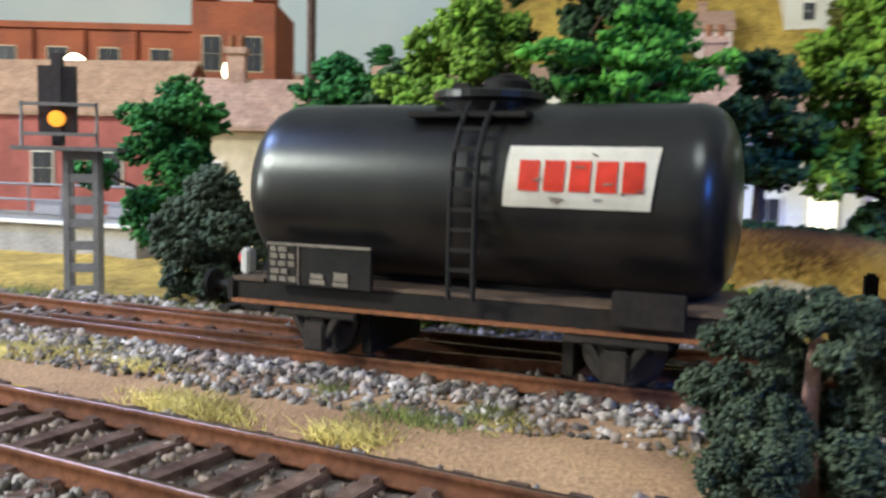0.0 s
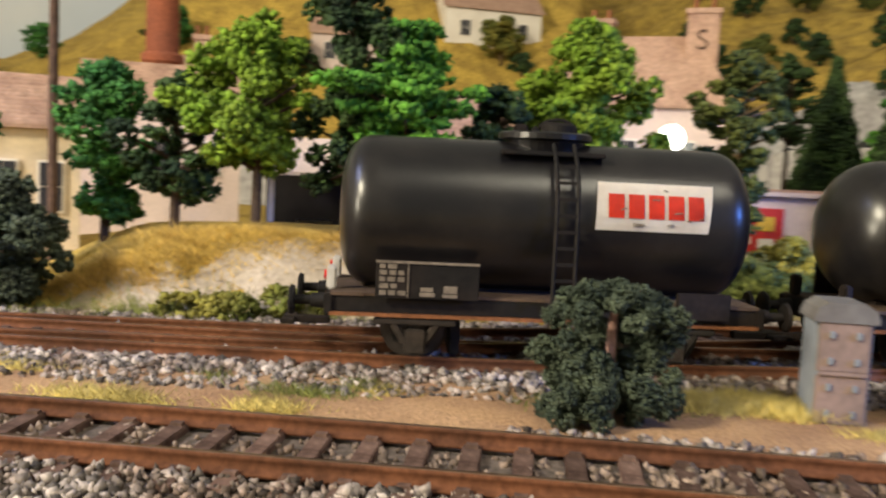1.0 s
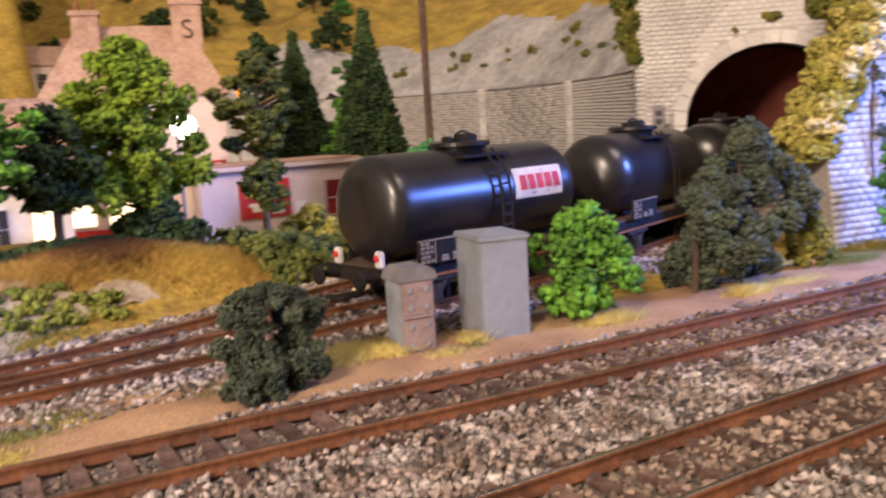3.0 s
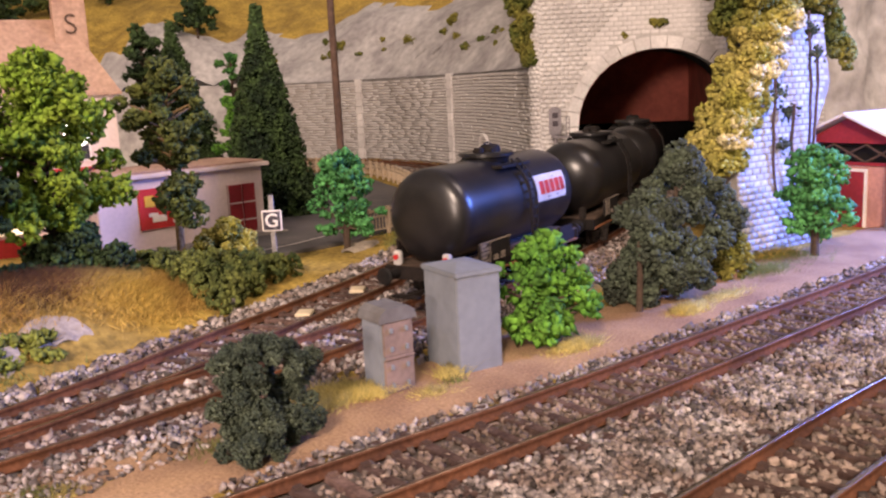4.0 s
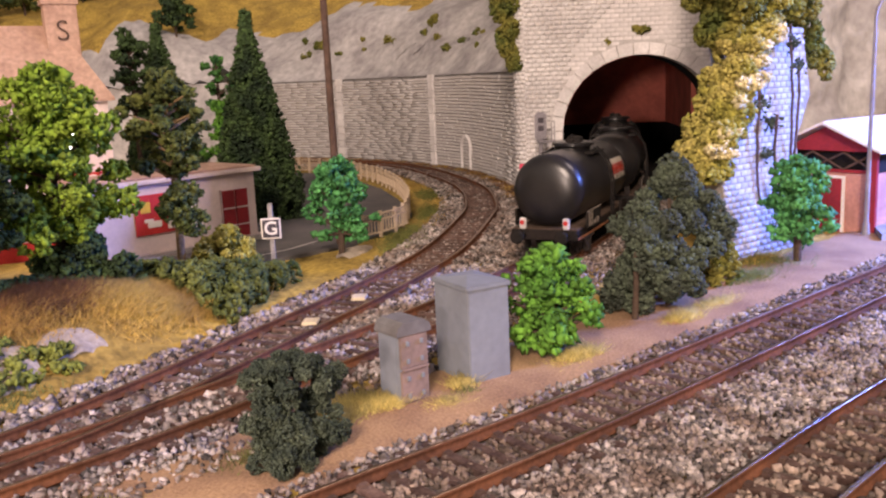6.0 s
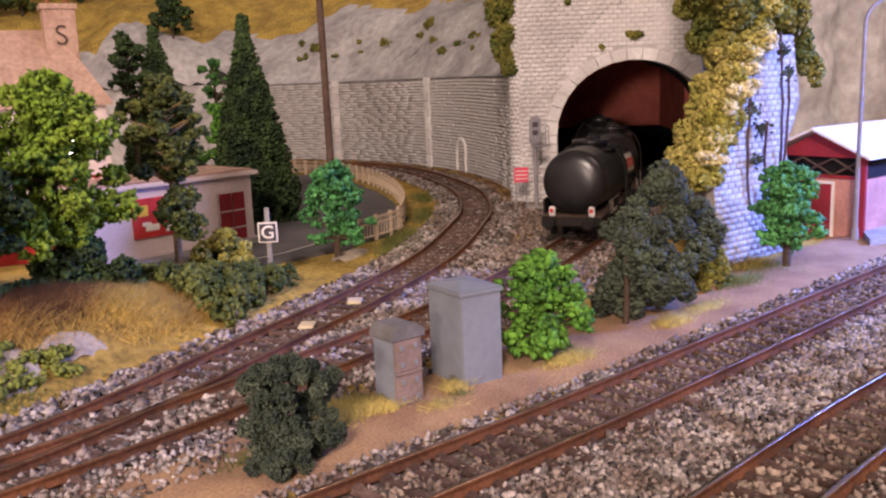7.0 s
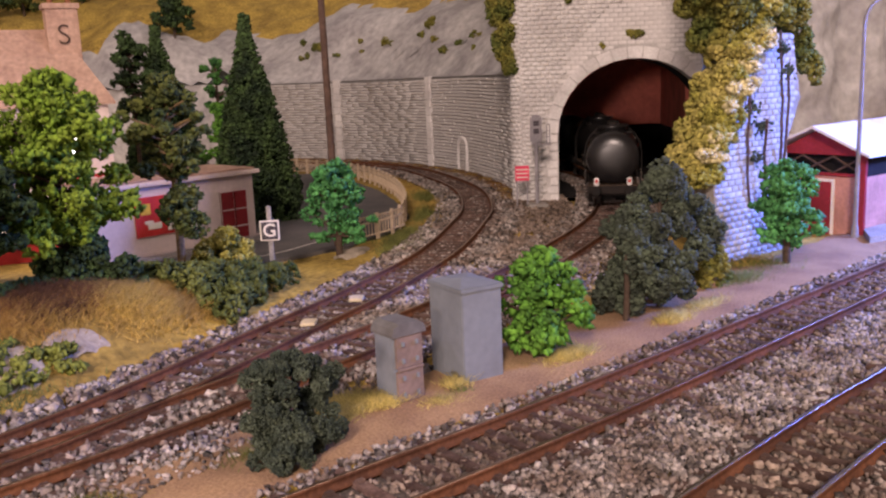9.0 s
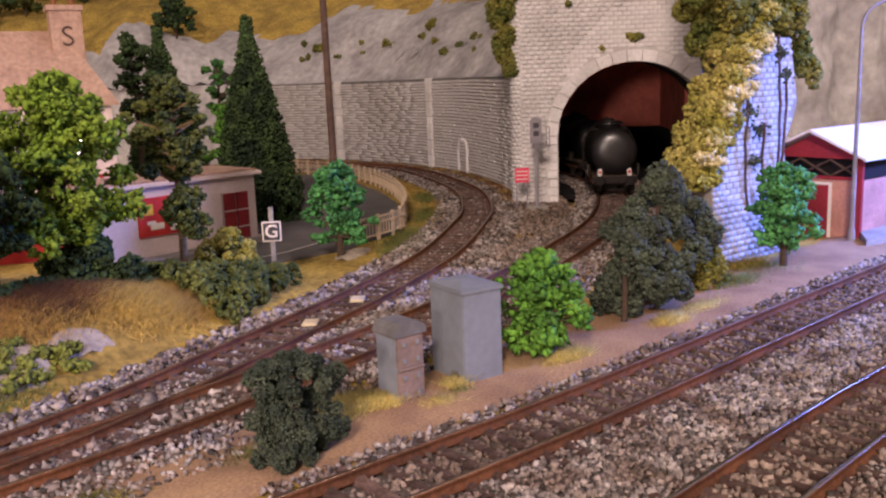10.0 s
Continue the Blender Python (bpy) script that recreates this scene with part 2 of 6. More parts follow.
def prism(bm, outline, z0, z1):
    lo = [bm.verts.new((x, y, z0)) for x, y in outline]
    hi = [bm.verts.new((x, y, z1)) for x, y in outline]
    n = len(outline)
    for k in range(n):
        bm.faces.new((lo[k], lo[(k + 1) % n], hi[(k + 1) % n], hi[k]))
    bm.faces.new(lo[::-1])
    bm.faces.new(hi)
    bmesh.ops.recalc_face_normals(bm, faces=bm.faces)
    return bm


def raw_mesh(name, verts, tris, material, parent=None, smooth=False):
    """A mesh from numpy arrays of corners and triangles."""
    me = bpy.data.meshes.new(name)
    me.vertices.add(len(verts))
    me.vertices.foreach_set("co", np.asarray(verts, np.float32).ravel())
    k = tris.shape[1]
    me.loops.add(len(tris) * k)
    me.loops.foreach_set("vertex_index", np.asarray(tris, np.int32).ravel())
    me.polygons.add(len(tris))
    me.polygons.foreach_set("loop_start", np.arange(0, len(tris) * k, k, dtype=np.int32))
    me.polygons.foreach_set("loop_total", np.full(len(tris), k, np.int32))
    if smooth:
        me.polygons.foreach_set("use_smooth", np.ones(len(tris), bool))
    me.update(calc_edges=True)
    me.validate()
    me.materials.append(M[material])
    ob = new(name, me)
    if parent is not None:
        ob.parent = parent
    return ob


OCTA_V = np.array([(1, 0, 0), (-1, 0, 0), (0, 1, 0), (0, -1, 0), (0, 0, 1), (0, 0, -1)], float)
OCTA_F = np.array([(0, 2, 4), (2, 1, 4), (1, 3, 4), (3, 0, 4), (2, 0, 5), (1, 2, 5), (3, 1, 5), (0, 3, 5)])
CUBE_V = np.array([(-1, -1, -1), (1, -1, -1), (1, 1, -1), (-1, 1, -1), (-1, -1, 1), (1, -1, 1), (1, 1, 1), (-1, 1, 1)], float) * 0.62
CUBE_F = np.array([(0, 3, 2), (0, 2, 1), (4, 5, 6), (4, 6, 7), (0, 1, 5), (0, 5, 4), (1, 2, 6), (1, 6, 5), (2, 3, 7), (2, 7, 6), (3, 0, 4), (3, 4, 7)])


def bits(points, sizes, rng, shape="octa", jitter=0.35, flat=1.0):
    """Small uneven lumps, one at each point: corners and triangles."""
    bv, bf = (OCTA_V, OCTA_F) if shape == "octa" else (CUBE_V, CUBE_F)
    n, k = len(points), len(bv)
    q = rng.normal(size=(n, 4))
    q /= np.linalg.norm(q, axis=1)[:, None]
    w, x, y, z = q.T
    rot = np.stack([1 - 2 * (y * y + z * z), 2 * (x * y - z * w), 2 * (x * z + y * w), 2 * (x * y + z * w), 1 - 2 * (x * x + z * z), 2 * (y * z - x * w), 2 * (x * z - y * w), 2 * (y * z + x * w), 1 - 2 * (x * x + y * y)], 1).reshape(n, 3, 3)
    v = bv[None] * (1 + rng.uniform(-jitter, jitter, (n, k, 1))) * (np.array([1, 1, flat])[None, None] * rng.uniform(0.7, 1.3, (n, 1, 3)))
    v = np.einsum("nij,nkj->nki", rot, v) * np.asarray(sizes)[:, None, None] + np.asarray(points)[:, None]
    f = bf[None] + (np.arange(n) * k)[:, None, None]
    return v.reshape(-1, 3), f.reshape(-1, 3)


# ---------------------------------------------------------------- tracks: centre lines
def dense(points, n=24):
    p = [np.array(q, float) for q in points]
    out = []
    for i in range(len(p) - 1):
        a, b, c, d = p[max(i - 1, 0)], p[i], p[i + 1], p[min(i + 2, len(p) - 1)]
        for k in range(n):
            u = k / n
            out.append(0.5 * (2 * b + (c - a) * u + (2 * a - 5 * b + 4 * c - d) * u * u + (-a + 3 * b - 3 * c + d) * u ** 3))
    out.append(p[-1])
    return np.array(out)


class Line:
    def __init__(self, points):
        self.d = dense(points)
        self.s = np.r_[0, np.cumsum(np.linalg.norm(np.diff(self.d, axis=0), axis=1))]
        self.length = self.s[-1]

    def at(self, s):
        return np.array([np.interp(s, self.s, self.d[:, 0]), np.interp(s, self.s, self.d[:, 1])])

    def way(self, s):
        s = min(max(s, 0.003), self.length - 0.003)
        v = self.at(s + 0.002) - self.at(s - 0.002)
        return v / np.linalg.norm(v)

    def distance(self, x, y):
        return np.min(np.hypot(self.d[:, 0] - x, self.d[:, 1] - y))


SIDING = Line([(-.3, .402), (-.1, .313), (-.008, .273), (.058, .245), (.117, .223), (.169, .2095), (.228, .196), (.29, .1875), (.36, .184), (.41, .1845), (.45, .189), (.49, .1965), (.55, .2125), (.60, .236), (.645, .268), (.68, .31), (.70, .355), (.708, .40), (.706, .45)])
BRANCH = Line([(-.3, .406), (-.1, .317), (-.008, .277), (.055, .2545), (.095, .242), (.135, .2365), (.18, .2345), (.245, .232), (.315, .2355), (.392, .251), (.445, .266), (.518, .300), (.585, .348), (.64, .397), (.675, .445), (.69, .50), (.68, .57), (.65, .66)])
MAIN_1 = Line([(-.30, .3655), (-.15, .2866), (0, .2085), (.04, .1895), (.096, .162), (.15, .1345), (.21, .1065), (.26, .0835), (.34, .0465), (.45, -.004), (.62, -.083)])
MAIN_0 = Line([(-.25, .262), (-.12, .202), (0, .1465), (.055, .1215), (.12, .0945), (.17, .073), (.205, .0565), (.30, .0135), (.45, -.053), (.62, -.13)])
RAIL_TOP = 0.0034


def smooth01(a, b, v):
    u = min(max((v - a) / (b - a), 0.0), 1.0)
    return u * u * (3 - 2 * u)


def ground_z(x, y):
    """Height of the model's ground: flat yard with a bank under the trees."""
    if (x - .487) * .953 + (y - .229) * .303 > .010 and y > .12 and (x - .487) * .303 - (y - .229) * .953 > -.03:
        return -0.004
    d = BRANCH.distance(x, y)
    side = y - np.interp(x, BRANCH.d[:320, 0], BRANCH.d[:320, 1])
    up = smooth01(0.018, 0.055, d) if side > 0 else 0.0
    fade = smooth01(0.015, 0.06, x) * (1 - smooth01(0.15, 0.27, x)) * (1 - 0.75 * smooth01(0.36, 0.42, y))
    z = 0.018 * up * fade
    if side > 0:
        z += 0.0012 * noise.noise((x * 45, y * 45, 0)) * smooth01(0.02, 0.05, d)
    return z - 0.0004


# ---------------------------------------------------------------- ground
def grid_mesh(name, x0, x1, y0, y1, step, height, material):
    nx, ny = int((x1 - x0) / step) + 1, int((y1 - y0) / step) + 1
    xs, ys = np.linspace(x0, x1, nx), np.linspace(y0, y1, ny)
    v = np.array([(x, y, height(x, y)) for y in ys for x in xs])
    i = (np.arange(ny - 1)[:, None] * nx + np.arange(nx - 1)[None]).ravel()
    return raw_mesh(name, v, np.stack([i, i + 1, i + nx + 1, i + nx], 1), material, smooth=True)


ground = tagged(grid_mesh("ground", -0.30, 0.62, -0.16, 0.50, 0.005, ground_z, "turf"), "mustard turf ground of a model railway layout", "ground", kind="structure")
yard = tagged(finish("ground_yard", boxed(-1.0, 1.6, 0.0, 2.0, -0.03, -0.004), "turf"), "flat turf baseboard under the model town", "ground", kind="structure")


def strip(name, line, s0, s1, inner, outer, z, material, step=0.006, wobble=0.0, crown=0.0):
    """A ribbon along a track from one side offset to the other."""
    n = int((s1 - s0) / step) + 1
    v = []
    for k in range(n):
        s = s0 + (s1 - s0) * k / (n - 1)
        p, w = line.at(s), line.way(s)
        side = np.array([-w[1], w[0]])
        for j in range(5):
            u = j / 4
            o = inner + (outer - inner) * u
            if j in (0, 4):
                o += wobble * noise.noise((s * 60, j * 9.0, z * 900))
            q = p + side * o
            v.append((q[0], q[1], z if 0 < j < 4 else -0.0015))
    i = (np.arange(n - 1)[:, None] * 5 + np.arange(4)[None]).ravel()
    return raw_mesh(name, np.array(v), np.stack([i, i + 5, i + 6, i + 1], 1), material, smooth=True)


tagged(strip("sand_path", MAIN_1, 0.12, 1.0, 0.012, 0.060, 0.0008, "sand", wobble=0.006), "pale brown sandy strip between the tracks", "path", kind="structure")
for line, z, a, b in ((MAIN_1, 0.0003, -0.030, 0.020), (MAIN_0, 0.0004, -0.050, 0.030), (SIDING, 0.0002, -0.020, 0.019), (BRANCH, 0.0003, -0.018, 0.019)):
    tagged(strip("ballast_bed", line, 0.0, line.length, a, b, z, "ballast_bed", wobble=0.002), "dark ballast bed under the rails", "ballast", kind="structure")


# ---------------------------------------------------------------- rails and sleepers
def make_track(name, line, s0, s1, label, gap=0.0068, head="railhead"):
    track = empty(name)
    tagged(track, label, "railway track", "model railway tracks", "structure")
    prof = [(-0.0011, 0.0009), (-0.0011, 0.0013), (-0.0003, 0.0016), (-0.0003, 0.0026), (-0.00048, 0.0028), (-0.00048, 0.0034), (0.00048, 0.0034), (0.00048, 0.0028), (0.0003, 0.0026), (0.0003, 0.0016), (0.0011, 0.0013), (0.0011, 0.0009)]
    for sign in (-1, 1):
        n = int((s1 - s0) / 0.004) + 1
        v = []
        for k in range(n):
            s = s0 + (s1 - s0) * k / (n - 1)
            p, w = line.at(s), line.way(s)
            side = np.array([-w[1], w[0]])
            for o, z in prof:
                q = p + side * (sign * 0.0086 + o)
                v.append((q[0], q[1], z))
        m = len(prof)
        i = (np.arange(n - 1)[:, None] * m + np.arange(m)[None])
        j = (np.arange(n - 1)[:, None] * m + (np.arange(m)[None] + 1) % m)
        f = np.stack([i, i + m, j + m, j], 2)
        rail = raw_mesh("rail", np.array(v), f.reshape(-1, 4), "rail", track)
        rail.data.materials.append(M[head])
        top = np.zeros((n - 1, m), np.int32)
        top[:, 5] = 1
        rail.data.polygons.foreach_set("material_index", top.ravel())
        tagged(rail, "rust-brown rail with a worn bright head")
    bm = box(bmesh.new(), -0.00135, 0.00135, -0.0152, 0.0152, -0.0006, 0.0014, 0.0002)
    for sgn in (-1, 1):
        for o in (-0.0017, 0.0017):
            box(bm, -0.0008, 0.0008, sgn * 0.0086 + o - 0.0006, sgn * 0.0086 + o + 0.0006, 0.0011, 0.0019)
    me = bpy.data.meshes.new("sleeper")
    bm.to_mesh(me)
    bm.free()
    me.materials.append(M["sleeper"])
    rng = random.Random(7)
    s = s0 + 0.003
    while s < s1 - 0.003:
        p, w = line.at(s), line.way(s)
        ob = new("sleeper", me)
        ob.parent = track
        ob.matrix_local = pose(p[0], p[1], rng.uniform(-0.0001, 0.0001), 0, 0, math.degrees(math.atan2(w[1], w[0])) + rng.uniform(-1, 1))
        s += gap
    return track


make_track("track_main", MAIN_1, 0.12, 1.0, "rusty main line track on brown sleepers in grey ballast")
make_track("track_main", MAIN_0, 0.12, 0.9, "rusty outer main line track with shiny rail heads", head="railhead_shiny")
make_track("track_siding", SIDING, 0.05, 1.12, "dark siding track leading into the tunnel")
make_track("track_branch", BRANCH, 0.33, 1.42, "brown curved branch track along the stone retaining wall")


# ---------------------------------------------------------------- ballast stones
def scatter(line, s0, s1, a, b, per_m2, rng, keep_off=True):
    n = int((s1 - s0) * (b - a) * per_m2)
    s = rng.uniform(s0, s1, n)
    o = rng.uniform(a, b, n)
    x = np.interp(s, line.s, line.d[:, 0])
    y = np.interp(s, line.s, line.d[:, 1])
    x2, y2 = np.interp(s + 0.003, line.s, line.d[:, 0]), np.interp(s + 0.003, line.s, line.d[:, 1])
    x1, y1 = np.interp(s - 0.003, line.s, line.d[:, 0]), np.interp(s - 0.003, line.s, line.d[:, 1])
    h = np.hypot(x2 - x1, y2 - y1)
    px, py = x - (y2 - y1) / h * o, y + (x2 - x1) / h * o
    return px, py, s, o


def off_rails(px, py, limit=0.0016):
    ok = np.ones(len(px), bool)
    for line in (SIDING, BRANCH, MAIN_1, MAIN_0):
        for c in range(0, len(px), 4000):
            d = np.min(np.hypot(px[c:c + 4000, None] - line.d[None, :, 0], py[c:c + 4000, None] - line.d[None, :, 1]), axis=1)
            ok[c:c + 4000] &= np.abs(d - 0.0086) > limit
    return ok


def ballast(name, line, s0, s1, spans, material, seed, z0=0.0009):
    rng = np.random.default_rng(seed)
    vs, fs, k = [], [], 0
    for a, b, per, size, lift in spans:
        px, py, s, o = scatter(line, s0, s1, a, b, per, rng)
        ok = off_rails(px, py)
        px, py = px[ok], py[ok]
        sz = size * rng.uniform(0.6, 1.35, len(px))
        pts = np.stack([px, py, z0 + lift + rng.uniform(-0.0002, 0.0004, len(px))], 1)
        v, f = bits(pts, sz, rng, "cube", 0.55)
        vs.append(v)
        fs.append(f + k)
        k += len(v)
    ob = raw_mesh(name, np.concatenate(vs), np.concatenate(fs), material)
    return tagged(ob, "loose grey and brown ballast stones round the rails", "ballast", kind="stuff")


ballast("ballast_stones", MAIN_1, 0.13, 0.95, [(-0.030, -0.010, 850000, 0.00066, 0.0)], "ballast", 1)
ballast("ballast_stones", MAIN_1, 0.13, 0.44, [(0.010, 0.0150, 330000, 0.00062, -0.0002)], "ballast", 8)
ballast("ballast_stones", MAIN_1, 0.44, 0.95, [(0.010, 0.0185, 640000, 0.00074, 0.0)], "ballast", 9)
ballast("ballast_stones", MAIN_0, 0.13, 0.80, [(0.010, 0.032, 900000, 0.00072, 0.0), (-0.045, -0.010, 820000, 0.00074, 0.0)], "ballast", 2)
ballast("ballast_stones", MAIN_1, 0.13, 0.46, [(-0.0078, 0.0078, 420000, 0.00060, -0.0006)], "ballast_dark", 5)
ballast("ballast_stones", MAIN_1, 0.46, 0.95, [(-0.0078, 0.0078, 640000, 0.00068, -0.00025)], "ballast_dark", 10)
ballast("ballast_stones", MAIN_0, 0.13, 0.80, [(-0.0078, 0.0078, 640000, 0.00070, -0.0002)], "ballast_dark", 6)
ballast("ballast_stones", BRANCH, 0.62, 1.15, [(-0.055, -0.024, 330000, 0.00095, -0.0002)], "ballast_dark", 7)
ballast("ballast_stones", SIDING, 0.12, 1.0, [(-0.0205, -0.010, 620000, 0.00070, 0.0), (-0.030, -0.0205, 420000, 0.00066, -0.0001), (-0.0075, 0.0075, 480000, 0.00065, -0.0005), (0.010, 0.022, 420000, 0.0009, 0.0)], "ballast", 3)
ballast("ballast_stones", BRANCH, 0.30, 1.30, [(0.010, 0.024, 480000, 0.00095, 0.0003), (-0.0075, 0.0075, 480000, 0.00065, -0.0005), (-0.026, -0.010, 420000, 0.00095, 0.0)], "ballast", 4)


# ---------------------------------------------------------------- grass
def grass(name, patches, material, label, seed, height=0.004, per=1.1e6, lean=0.5):
    """Blades: thin upright slivers in soft-edged patches (x, y, radius along, radius across, turn in degrees)."""
    rng = np.random.default_rng(seed)
    pts = []
    for x, y, rx, ry, turn in patches:
        n = int(per * math.pi * rx * ry)
        u = rng.normal(0, 0.5, (n, 2)) * (rx, ry)
        c, s = math.cos(radians(turn)), math.sin(radians(turn))
        pts.append(np.stack([x + u[:, 0] * c - u[:, 1] * s, y + u[:, 0] * s + u[:, 1] * c], 1))
    p = np.concatenate(pts)
    n = len(p)
    z = np.array([ground_z(a, b) for a, b in p])
    base = np.column_stack([p, z + 0.0002])
    h = height * rng.uniform(0.5, 1.3, n)
    a = rng.uniform(0, 2 * math.pi, n)
    w = 0.00022
    off = np.stack([np.cos(a) * w, np.sin(a) * w, np.zeros(n)], 1)
    b = rng.normal(0, lean, (n, 2)) * h[:, None]
    tip = base + np.column_stack([b, h])
    side = np.stack([-off[:, 1], off[:, 0], off[:, 2]], 1)
    v = np.stack([base - off, base + off, base + side, tip], 1).reshape(-1, 3)
    i = np.arange(n)[:, None] * 4
    f = np.concatenate([i + [[0, 1, 3]], i + [[1, 2, 3]], i + [[2, 0, 3]]])
    ob = raw_mesh(name, v, f, material)
    return tagged(ob, label, "grass", kind="stuff")


grass("grass_tufts", [(.044, .211, .010, .004, -28), (.015, .246, .016, .005, -26), (.068, .2005, .006, .0035, -25), (.088, .205, .004, .003, -20), (.145, .187, .010, .006, -25), (.155, .166, .005, .003, -25), (.196, .146, .009, .004, -25), (.26, .118, .012, .004, -25), (.03, .232, .008, .003, -26), (.006, .24, .012, .005, -26)], "blade_y", "straw-yellow static grass tufts beside the track", 11, 0.0019, 9.0e6, 0.9)
grass("grass_tufts", [(.062, .219, .003, .002, -20), (.085, .209, .004, .003, -20), (.163, .164, .003, .002, -25), (.075, .206, .010, .003, -25), (.12, .189, .012, .004, -25), (.30, .110, .015, .006, -25)], "blade_g", "short green grass tufts beside the track", 12, 0.0024, 5.0e6, 0.8)
grass("bank_grass", [(.148, .286, .012, .006, -10), (.164, .287, .010, .006, -5), (.145, .297, .016, .009, -10), (.160, .298, .014, .009, -10), (.172, .296, .010, .010, 0)], "blade_b", "rusty brown static grass on the bank", 16, 0.0032, 8.0e6, 0.9)
grass("grass_mats", [(.146, .1845, .006, .005, -30), (.1665, .1665, .003, .0025, -30), (.1965, .1450, .006, .003, -25), (.150, .178, .005, .003, -30), (.240, .1245, .006, .003, -25), (.1385, .186, .005, .004, 0)], "blade_y", "soft yellow grass mats round the cabinets", 17, 0.0034, 1.4e7, 0.6)
grass("bank_grass", [(.185, .275, .018, .010, 0), (.175, .284, .014, .010, 0), (.19, .29, .016, .014, 0), (.205, .30, .02, .016, 0), (.235, .285, .02, .012, 0), (.13, .286, .03, .008, -10), (.08, .30, .03, .010, -15), (.05, .298, .02, .008, -15)], "blade_o", "ochre and rusty brown static grass on the bank", 13, 0.0032, 7.0e6, 0.9)
grass("verge_grass", [(.36, .272, .03, .010, 12), (.43, .290, .03, .008, 20), (.50, .322, .03, .008, 33), (.335, .262, .02, .008, 8), (.05, .283, .03, .008, -20), (.10, .27, .03, .006, -12), (.33, .105, .012, .012, 0), (-.02, .30, .03, .010, -20), (.02, .287, .02, .008, -20)], "blade_g", "olive grass verge behind the track", 14, 0.0026, 1.6e6, 0.8)
grass("fence_grass", [(.40, .275, .022, .005, 14), (.46, .298, .03, .005, 25), (.335, .107, .012, .006, -25), (.53, .345, .03, .006, 38), (.60, .41, .04, .008, 50)], "blade_o", "dry yellow grass along the fence", 15, 0.0026, 1.6e6, 0.8)


# ---------------------------------------------------------------- trees
def crown_points(blobs, per, rng, fill=0.6):
    pts = []
    for x, y, z, rx, ry, rz in blobs:
        n = max(12, int(per * (rx * ry + ry * rz + rx * rz) * 4.2))
        d = rng.normal(size=(n, 3))
        d /= np.linalg.norm(d, axis=1)[:, None]
        r = 1 - fill * rng.random(n) ** 2
        r *= 1 + 0.16 * np.sin(d[:, 0] * 7 + x * 900) * np.sin(d[:, 1] * 6 + z * 700) * np.sin(d[:, 2] * 8 + y * 500)
        keep = np.sin(d[:, 0] * 5.1 + x * 700 + 1) + np.sin(d[:, 1] * 4.7 + z * 900) + np.sin(d[:, 2] * 5.3 + y * 800) > -0.9
        pts.append((np.array((x, y, z)) + d * r[:, None] * (rx, ry, rz))[keep])
    return np.concatenate(pts)


def make_tree(name, x, y, z0, blobs, material, label, leaf=0.0011, per=1.1e6, trunk=(0.0015, 0.02), bark="bark", seed=1, limbs=True, category="tree", flat=0.6):
    rng = np.random.default_rng(seed)
    tree = empty(name, pose(x, y, z0))
    tagged(tree, label, category)
    bm = bmesh.new()
    r, h = trunk
    bend = rng.normal(0, 0.0006, 2)
    tube(bm, (0, 0, -0.002), (bend[0], bend[1], h * 0.55), r, r * 0.8, 9)
    tube(bm, (bend[0], bend[1], h * 0.53), (0, 0, h), r * 0.8, r * 0.5, 9)
    if limbs:
        for bx, by, bz, rx, ry, rz in blobs:
            st = min(max(bz - 0.35 * math.hypot(bx, by) - 0.3 * rz, h * 0.3), h)
            tube(bm, (0, 0, st), (bx * 0.9, by * 0.9, bz), r * 0.45, r * 0.15, 6)
    part("trunk", bm, bark, tree)
    pts = crown_points(blobs, per, rng)
    v, f = bits(pts, leaf * rng.uniform(0.55, 1.35, len(pts)), rng, "octa", 0.4, flat)
    raw_mesh("crown", v, f, material, tree)
    return tree


def round_crown(rng, r, z0, z1, n, squash=0.75, lobe=0.42):
    """Lobes in uneven tiers through an egg-shaped crown, with bays and gaps between them."""
    out = []
    n = int(n * 3.0)
    ph, ph2 = rng.uniform(0, 6.3), rng.uniform(0, 6.3)
    for k in range(n):
        a = k * 2.399 + rng.uniform(-0.4, 0.4)
        u = (k + 0.5) / n
        bay = 0.80 + 0.17 * math.sin(2 * a + ph + 5 * u) + 0.15 * math.sin(3 * a + ph2 - 7 * u)
        if rng.random() < 0.30 * (1.05 - bay):
            continue
        z = z0 + (z1 - z0) * (u + 0.05 * math.sin(3 * a + ph))
        rr = r * max(0.05, math.sin(math.pi * (0.16 + 0.80 * u)) ** 0.8) * rng.choice((0.2, 0.5, 0.7, 0.85, 0.95, 1.05)) * bay * 1.12
        s = r * lobe * rng.uniform(0.38, 0.84)
        out.append((rr * math.cos(a), rr * math.sin(a), z, s * rng.uniform(.85, 1.2), s, s * squash * rng.uniform(.75, 1.25)))
    return out


def cone_crown(rng, r, z0, z1, n):
    out = []
    for k in range(n):
        a = k * 2.399
        u = (k + 0.5) / n
        rr = r * (1 - u) ** 0.85
        s = 0.30 * r * (1 - u) + 0.09 * r
        out.append((max(rr - s, 0) * math.cos(a), max(rr - s, 0) * math.sin(a), z0 + (z1 - z0) * u, s * 1.15, s * 1.15, s * 1.5))
    return out


